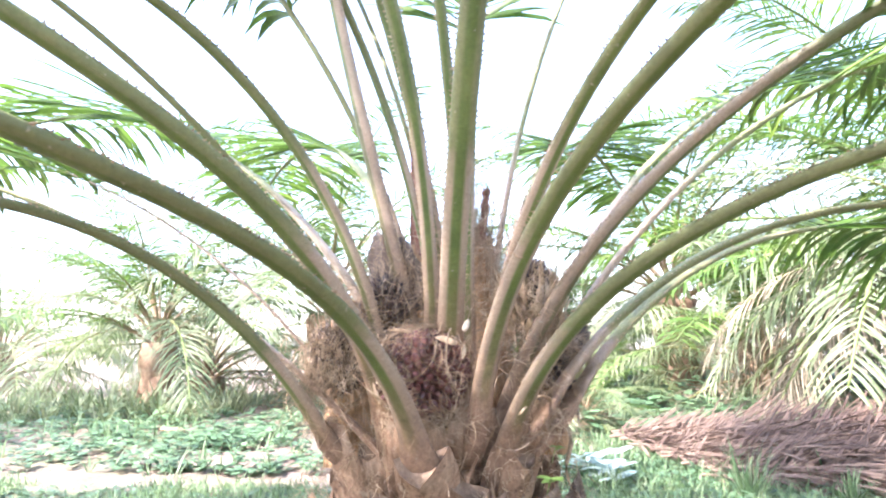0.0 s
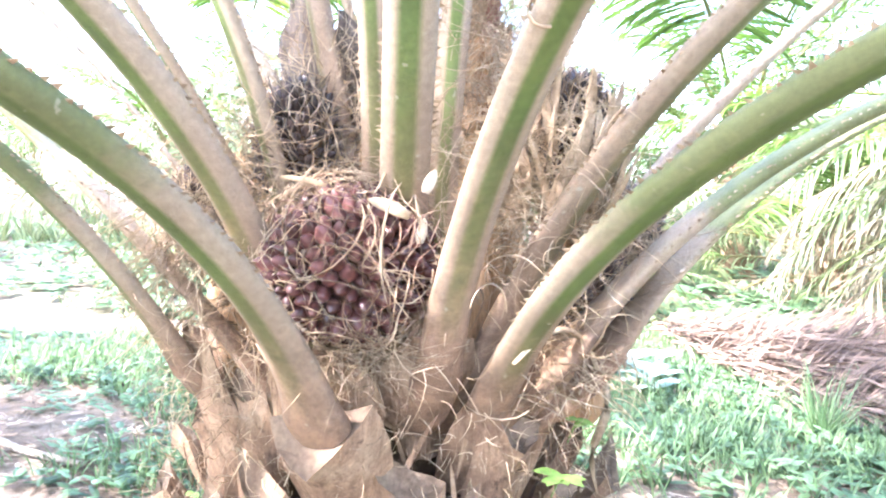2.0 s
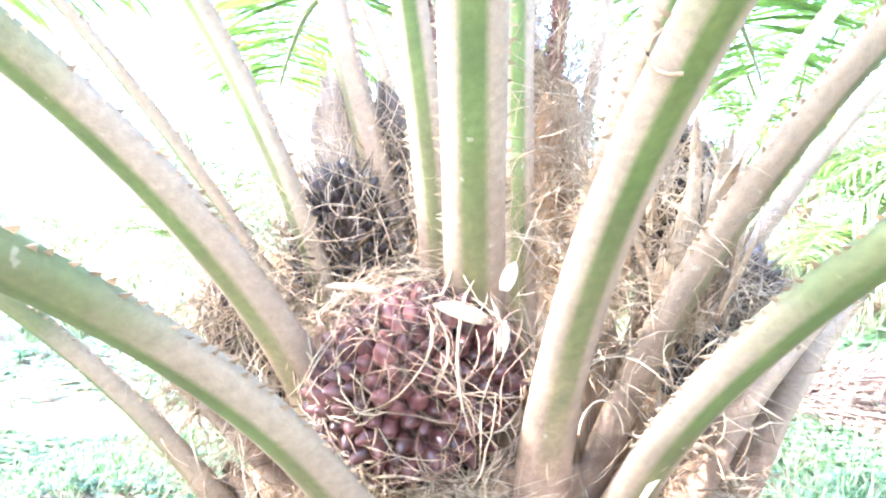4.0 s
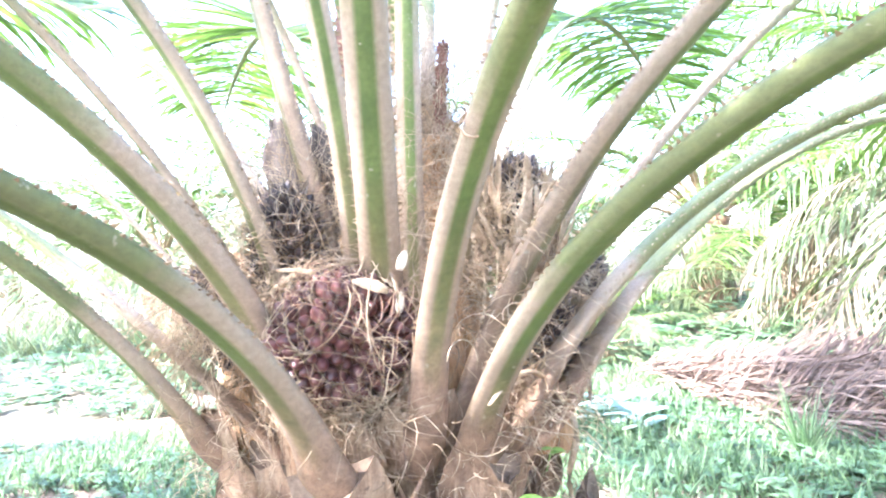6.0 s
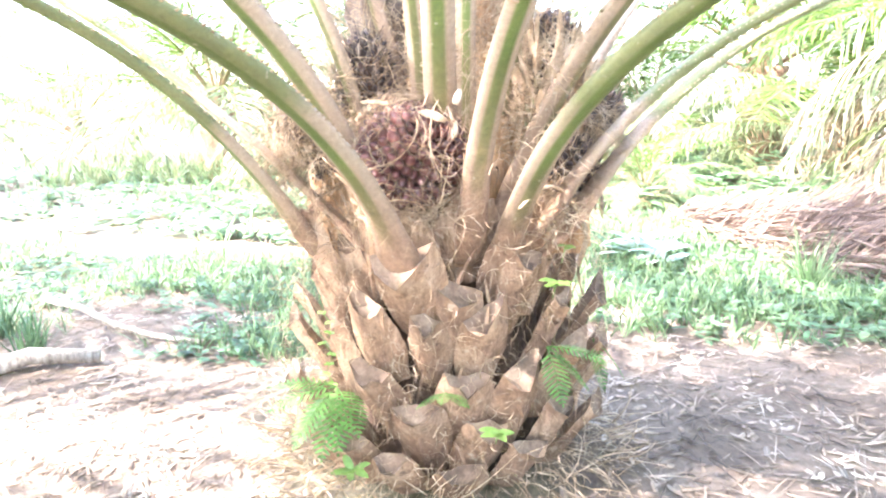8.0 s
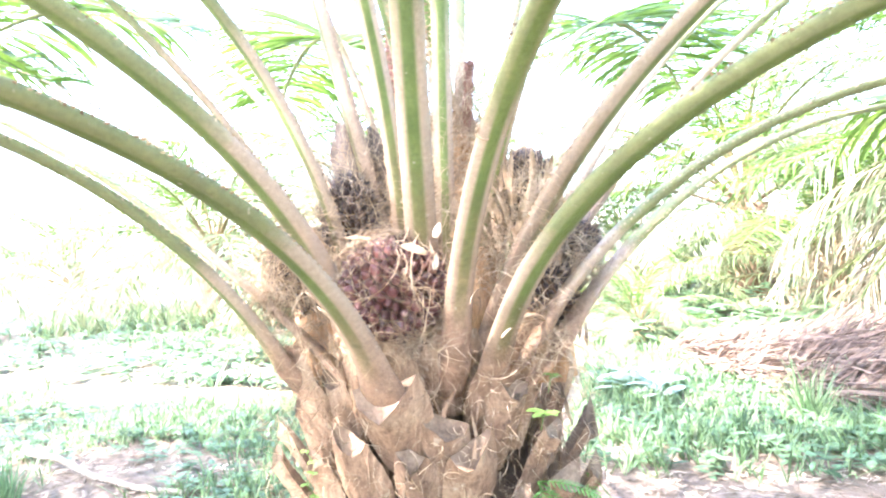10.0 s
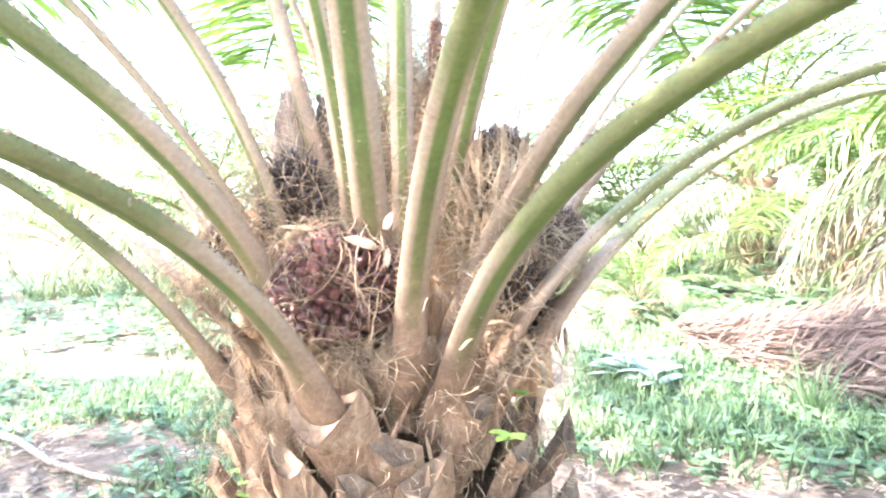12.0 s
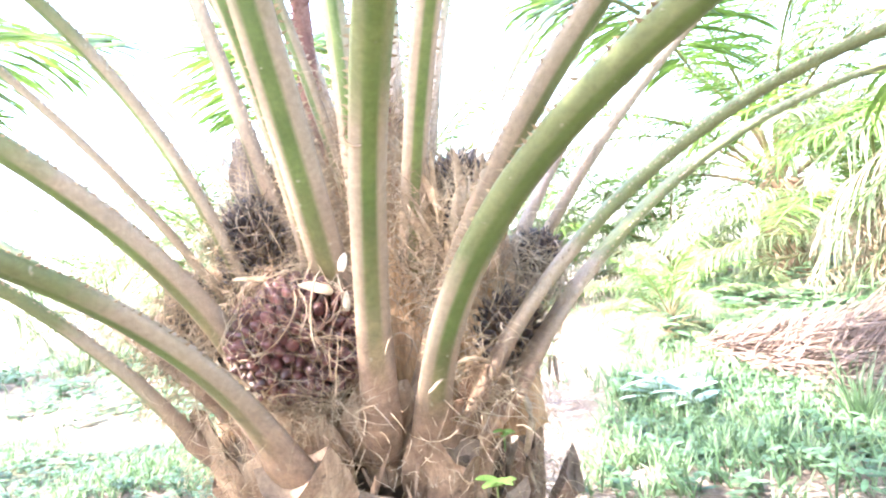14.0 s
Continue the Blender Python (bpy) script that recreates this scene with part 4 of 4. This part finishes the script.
# ---- ground cover ----
def litter():
    rng = random.Random(41)
    so = Soup()
    for _ in range(30000):
        r = 0.5 + 3.6 * rng.random() ** 0.7
        a = rng.uniform(0, 2 * math.pi)
        x, y = CX + r * math.cos(a), CY + r * math.sin(a)
        if r < 0.5:
            continue
        h = rng.uniform(0, 2 * math.pi)
        d = Vector((math.cos(h), math.sin(h), rng.uniform(-0.05, 0.3)))
        s = Vector((-math.sin(h), math.cos(h), rng.uniform(-0.4, 0.4)))
        if rng.random() < 0.6:
            blade(so, (x, y, ground_height(x, y) + 0.006), d, s, rng.uniform(0.025, 0.09), rng.uniform(0.008, 0.026), rng.uniform(0.1, 0.7), 3, 0.4)
        else:
            blade(so, (x, y, ground_height(x, y) + 0.006), d, s, rng.uniform(0.06, 0.22), rng.uniform(0.003, 0.008), rng.uniform(0.1, 0.4), 3)
    so.uv = []
    tagged(new("leaf_litter", so.mesh("leaf_litter", M_LITTER, False)), "dry greyish brown leaf litter scattered over bare soil", "leaf litter", kind="stuff")
    so = Soup()
    for _ in range(520):
        a = rng.uniform(-math.pi, 0.4)
        r = rng.uniform(0.38, 0.62)
        x, y = CX + r * math.cos(a), CY + r * math.sin(a)
        d = Vector((math.cos(a), math.sin(a), rng.uniform(-0.2, 0.8)))
        strand(so, (x, y, rng.uniform(0.0, 0.12)), d, rng.uniform(0.05, 0.24), rng.uniform(0.0012, 0.004), rng, 2.2, 5, 0.7)
    so.uv = []
    tagged(new("dry_fibre_heap", so.mesh("dry_fibre_heap", M_FIBRE)), "dry pale fibres heaped round the trunk foot", "plant litter", kind="stuff")


litter()


def cover(name, label, category, mat, n, zone, size, seed, kind="blade"):
    rng = random.Random(seed)
    so = Soup()
    made = 0
    tries = 0
    while made < n and tries < n * 6:
        tries += 1
        x = rng.uniform(zone[0], zone[1])
        y = rng.uniform(zone[2], zone[3])
        d = math.hypot(x - CX, y - CY)
        if d < 1.15 or noise.noise((x * 0.8, y * 0.8, seed)) + zone[4] < rng.uniform(-0.15, 0.25):
            continue
        z = ground_height(x, y)
        made += 1
        a = rng.uniform(0, 2 * math.pi)
        if kind == "blade":
            for _ in range(4):
                a = rng.uniform(0, 2 * math.pi)
                lean = rng.uniform(0.2, 0.9)
                dd = Vector((math.cos(a) * lean, math.sin(a) * lean, 1))
                blade(so, (x + rng.uniform(-0.03, 0.03), y + rng.uniform(-0.03, 0.03), z - 0.01), dd, (-math.sin(a), math.cos(a), 0), size * rng.uniform(0.5, 1.3), size * 0.055, rng.uniform(0.4, 1.4), 3)
        else:
            h = size * rng.uniform(0.3, 1.2)
            for k in range(5):
                a += 1.9
                dd = Vector((math.cos(a), math.sin(a), rng.uniform(0.0, 0.6)))
                blade(so, (x, y, z + h * rng.uniform(0.2, 1)), dd, (-math.sin(a), math.cos(a), 0), size * rng.uniform(0.5, 1.0), size * rng.uniform(0.25, 0.45), 0.5, 3, 0.2)
    so.uv = []
    tagged(new(name, so.mesh(name, mat, False)), label, category, kind="stuff")


cover("grass", "low bright green grass on bare soil", "grass", M_GRASS, 3200, (0.55, 6.0, 6.0, 12.0, 0.16), 0.20, 51)
cover("grass", "low bright green grass in a sunny patch", "grass", M_GRASS, 2400, (-5.0, -0.4, 5.3, 7.6, 0.15), 0.15, 52)
cover("weed_cover", "small leafy green weeds", "weeds", M_WEED, 1900, (0.6, 6.5, 6.1, 12.5, 0.18), 0.11, 53, "leaf")
cover("weed_cover", "small leafy green weeds in a sunny patch", "weeds", M_WEED, 1300, (-5.0, -0.6, 5.2, 7.4, 0.15), 0.08, 54, "leaf")
cover("grass", "thick pale green grass beside the dead fronds", "grass", M_GRASS, 1500, (0.75, 4.2, 6.5, 9.2, 0.42), 0.17, 61)
cover("weed_cover", "small leafy green weeds among thick grass", "weeds", M_WEED, 1300, (0.75, 4.2, 6.6, 9.5, 0.40), 0.09, 62, "leaf")
cover("far_undergrowth", "pale green undergrowth at the edge of bare soil", "undergrowth", M_WEED, 700, (-6.5, -0.3, 8.2, 11.5, -0.02), 0.16, 63, "leaf")
cover("far_undergrowth", "dense blue-green undergrowth behind the dead fronds", "undergrowth", M_WEED, 1700, (1.6, 9.0, 9.6, 12.6, 0.5), 0.24, 64, "leaf")
cover("far_grass", "dry yellow-green grass clumps", "grass", M_LEAF_OLD_GLARE, 260, (-9.5, -4.8, 12.2, 15.5, 0.3), 0.6, 58)
cover("far_undergrowth", "pale green undergrowth on sunny ground", "undergrowth", M_WEED, 900, (-13, -2.5, 9.5, 17, 0.0), 0.22, 59, "leaf")
cover("far_undergrowth", "green undergrowth between the palms", "undergrowth", M_WEED, 1800, (0.5, 16, 10.5, 26, 0.25), 0.35, 55, "leaf")
cover("far_grass", "sparse dry green grass between the palms", "grass", M_GRASS, 1300, (-12, 12, 8.0, 20, -0.05), 0.3, 56)


def tuft(at, size, n, seed, name="grass_tuft", label="tall blue-green grass tuft", mat=None):
    rng = random.Random(seed)
    ob = thing(name, label, "grass tuft", at)
    so = Soup()
    for _ in range(n):
        a = rng.uniform(0, 2 * math.pi)
        lean = rng.uniform(0.1, 0.8)
        blade(so, (rng.uniform(-0.04, 0.04), rng.uniform(-0.04, 0.04), -0.01), (math.cos(a) * lean, math.sin(a) * lean, 1), (-math.sin(a), math.cos(a), 0), size * rng.uniform(0.5, 1.2), 0.009, rng.uniform(0.2, 0.9), 5, 0.3)
    tagged(part("grass", so, mat or M_GRASS, ob), kind="stuff")


tuft((2.0, 7.2, 0.0), 0.42, 80, 1)
tuft((1.55, 7.0, 0.0), 0.18, 40, 2)
tuft((2.6, 7.1, 0.0), 0.28, 50, 3)
tuft((-1.9, 5.1, 0.0), 0.28, 60, 4, "weed_clump", "dark green weed clump beside a grey stick", M_WEED)
tuft((-2.3, 5.3, 0.0), 0.30, 60, 5, "weed_clump", "dark green weed clump beside a grey stick", M_WEED)


def broadleaf(at, n, size, seed):
    rng = random.Random(seed)
    ob = thing("broadleaf_plant", "pale bluish green broad-leaved weed with wide soft leaves", "weed", at)
    for k in range(n):
        so = Soup()
        a = 2.4 * k
        h = 0.05 + 0.20 * (1 - k / n) * rng.uniform(0.7, 1.2)
        d = Vector((math.cos(a), math.sin(a), rng.uniform(0.05, 0.7)))
        tube(so, [Vector((0, 0, 0)), Vector((math.cos(a) * 0.04, math.sin(a) * 0.04, h))], 0.004, 4)
        blade(so, (math.cos(a) * 0.04, math.sin(a) * 0.04, h), d, (-math.sin(a), math.cos(a), 0.2), size * rng.uniform(0.7, 1.2), size * 0.5, 0.7, 6, 0.2)
        part("leaf", so, M_PALE, ob)


broadleaf((0.93, 7.95, 0.0), 14, 0.26, 1)
broadleaf((1.12, 7.7, 0.0), 10, 0.20, 2)


def stick(name, pts, r, label, category="stick"):
    so = Soup()
    tube(so, [Vector(p) for p in pts], [r * (1 - 0.5 * i / len(pts)) for i in range(len(pts))], 7)
    ob = new(name, so.mesh(name, M_STICK))
    tagged(ob, label, category)


stick("fallen_stick", [(-2.6, 5.9, 0.05), (-2.2, 5.75, 0.06), (-1.8, 5.55, 0.04), (-1.45, 5.45, 0.03), (-1.15, 5.42, 0.03)], 0.022, "pale grey fallen stick lying in the grass")
stick("fallen_branch", [(-1.95, 4.75, 0.02), (-1.75, 4.95, 0.07), (-1.5, 5.1, 0.04)], 0.05, "grey weathered branch on the soil")
stick("dark_stump", [(-3.27, 8.42, -0.02), (-3.25, 8.42, 0.06), (-3.2, 8.40, 0.11)], 0.06, "small dark rotten stump on bright soil", "stump")


# ---- fronds as pieces for other palms and for the ground ----
def loose_frond_mesh(length, droop, leaf_len, leaf_droop, mat, seed, gap=0.055, width=0.027, rise=55, leaf_from=0.22, wild=0.0, stalk=None, girth=0.035):
    """Rachis along +x, rising at first, and its leaflets, as two meshes."""
    rng = random.Random(seed)
    pts = [Vector((0, 0, 0))]
    n = 40
    for i in range(n):
        e = radians(rise - droop * (i / n) ** 0.9)
        pts.append(pts[-1] + Vector((math.cos(e), 0.04 * math.sin(i * 0.15 + seed), math.sin(e))) * (length / n))
    so = Soup()
    tube(so, pts, [girth * (1 - 0.88 * i / n) + 0.004 for i in range(n + 1)], 6, 0.8)
    fr = frames_along(pts)
    lf = Soup()
    s = leaf_from * length
    while s < length:
        i = min(n - 1, int(s / length * n))
        t, sd, up = fr[i]
        p = pts[i].lerp(pts[i + 1], s / length * n - i)
        u = s / length
        ln = leaf_len * (0.45 + 0.55 * math.sin(math.pi * min(1, max(0, (u - leaf_from * 0.5) / (1 - leaf_from * 0.4))))) * rng.uniform(0.8, 1.15)
        for sg in (-1, 1):
            d = t * rng.uniform(0.45, 0.85) + sd * sg * rng.uniform(0.7, 1.1) + up * (rng.uniform(-0.1, 0.45) + rng.uniform(-wild, wild))
            blade(lf, p, d, t - sd * (sg * 0.3) + up * rng.uniform(-0.5, 0.5), ln, width * rng.uniform(0.8, 1.2), leaf_droop * rng.uniform(0.6, 1.3), 5, 0.3)
        s += gap
    return so.mesh("frond_stalk", stalk or M_PETIOLE), lf.mesh("foliage", mat, False)


# three of the four take the leaflet colour paled for glare
GREEN = [loose_frond_mesh(4.6, d, 0.85, q, m, i + 60) for i, (d, q, m) in enumerate([(75, 1.0, M_LEAF), (105, 1.3, M_LEAF_OLD_GLARE), (120, 1.6, M_LEAF_OLD_GLARE), (90, 1.2, M_LEAF_OLD_GLARE)])]

HANGING = [loose_frond_mesh(4.4, 112 + 14 * i, 0.95, 2.0, M_LEAF_HANG, i + 70, 0.05, 0.024) for i in range(2)]


def place_frond(parent, pair, m, label=""):
    st = part("frond_stalk", pair[0], None, parent)
    st.matrix_parent_inverse = Matrix()
    st.matrix_basis = m
    tagged(part("foliage", pair[1], None, st), kind="stuff")
    return st


def other_palm(at, seed, fronds=24, low=(), height=1.25):
    rng = random.Random(seed)
    ob = thing("oil_palm", "oil palm with a short trunk and long arching green fronds", "palm tree", at, "palms of the plantation")
    so = Soup()
    rings = []
    for i in range(14):
        z = -0.1 + i * 0.12 * (height + 0.2) / 1.45
        rings.append([so.point(((0.36 + 0.05 * math.sin(9 * z + 5 * k)) * math.cos(0.35 * k), (0.36 + 0.05 * math.sin(9 * z + 5 * k)) * math.sin(0.35 * k), z)) for k in range(18)])
    so.rings(rings)
    part("trunk", so, M_STUB, ob)
    for k in range(fronds):
        u = k / fronds
        pair = GREEN[(k * 7) % 4] if u < 0.75 else GREEN[0]
        place_frond(ob, pair, pose(0, 0, height + 0.3 * u, 0, 18 - 52 * u + rng.uniform(-6, 6), k * 137.5 + rng.uniform(-10, 10)))
    for k, (turn, dip) in enumerate(low):
        place_frond(ob, GREEN[int(turn) % 3] if k % 2 else HANGING[k // 2 % 2], pose(0, 0, height - 0.05, 0, dip, turn))
    return ob


first_palm = other_palm((-11.8, 9.6, 0), 1)
other_palm((6.3, 11.4, 0), 2, low=((178, 24), (160, 26), (190, 16), (165, 6), (150, 14), (188, 2), (172, -6), (196, -4), (142, 6)))
bushy = other_palm((-7.6, 18.0, 0), 3, low=[(k * 36 + 7, 24 + 12 * (k % 3)) for k in range(10)], height=0.4)
for x, y, turn, k in ((12.0, 17.0, 10, 1.0), (6.5, 26.0, 100, 1.2), (4.3, 15.0, 55, 0.95), (1.2, 19.0, 200, 0.9), (-15.0, 20.0, 80, 1.1), (-2.0, 21.0, 140, 1.0), (16.0, 27.0, 120, 1.2), (1.05, 11.2, 20, 0.28)):
    copy_thing(bushy, pose(x, y, 0, 0, 0, turn) @ Matrix.Diagonal((k, k, k, 1)))
# the palms at y 2.6 and -5.5 are added out of view, for shade
for x, y, turn, k in ((14.0, 10.5, 300, 1.0), (-7.4, 2.6, 96, 1.0), (9.0, 3.0, 210, 1.0), (-3.5, -5.5, 30, 1.0), (5.0, -5.5, 140, 1.0), (-6.8, 14.5, 250, 0.9), (7.4, 13.8, 170, 1.5), (3.4, 18.5, 40, 1.4), (-4.4, 17.5, 310, 1.3)):
    copy_thing(first_palm, pose(x, y, 0, 0, 0, turn) @ Matrix.Diagonal((k, k, k, 1)))
for at, turn in (((-7.6, 13.9, 0.05), 12), ((-6.4, 14.6, 0.05), 150), ((-4.2, 11.0, 0.05), 170)):
    ob = thing("fallen_frond", "yellowing green palm frond lying on the ground", "palm frond", at)
    ob.rotation_euler = (0, radians(45), radians(turn))
    place_frond(ob, GREEN[2], pose(0, 0, 0, 0, 0, 0))


# ---- the heap of dead fronds ----
DEAD = [loose_frond_mesh(3.6, d, 0.95, q, M_LEAF_DEAD, i + 80, 0.016, 0.016, 3, 0.02, 0.12, M_LEAF_DEAD, 0.014) for i, (d, q) in enumerate([(4, 0.30), (3, 0.36), (5, 0.24)])]
_rng = random.Random(9)
for k in range(16):
    u = k / 15
    ob = thing("dead_frond", "dry reddish brown dead palm frond lying on a heap", "dead frond", (2.0 - 0.75 * u + _rng.uniform(-0.12, 0.12), 7.8 + 1.9 * u, 0.07 + 0.13 * u), "heap of dead fronds")
    ob.rotation_euler = (radians(_rng.uniform(2, 16)), radians(_rng.uniform(-2, 3)), radians(-8 + _rng.uniform(-14, 10)))
    place_frond(ob, DEAD[k % 3], Matrix())
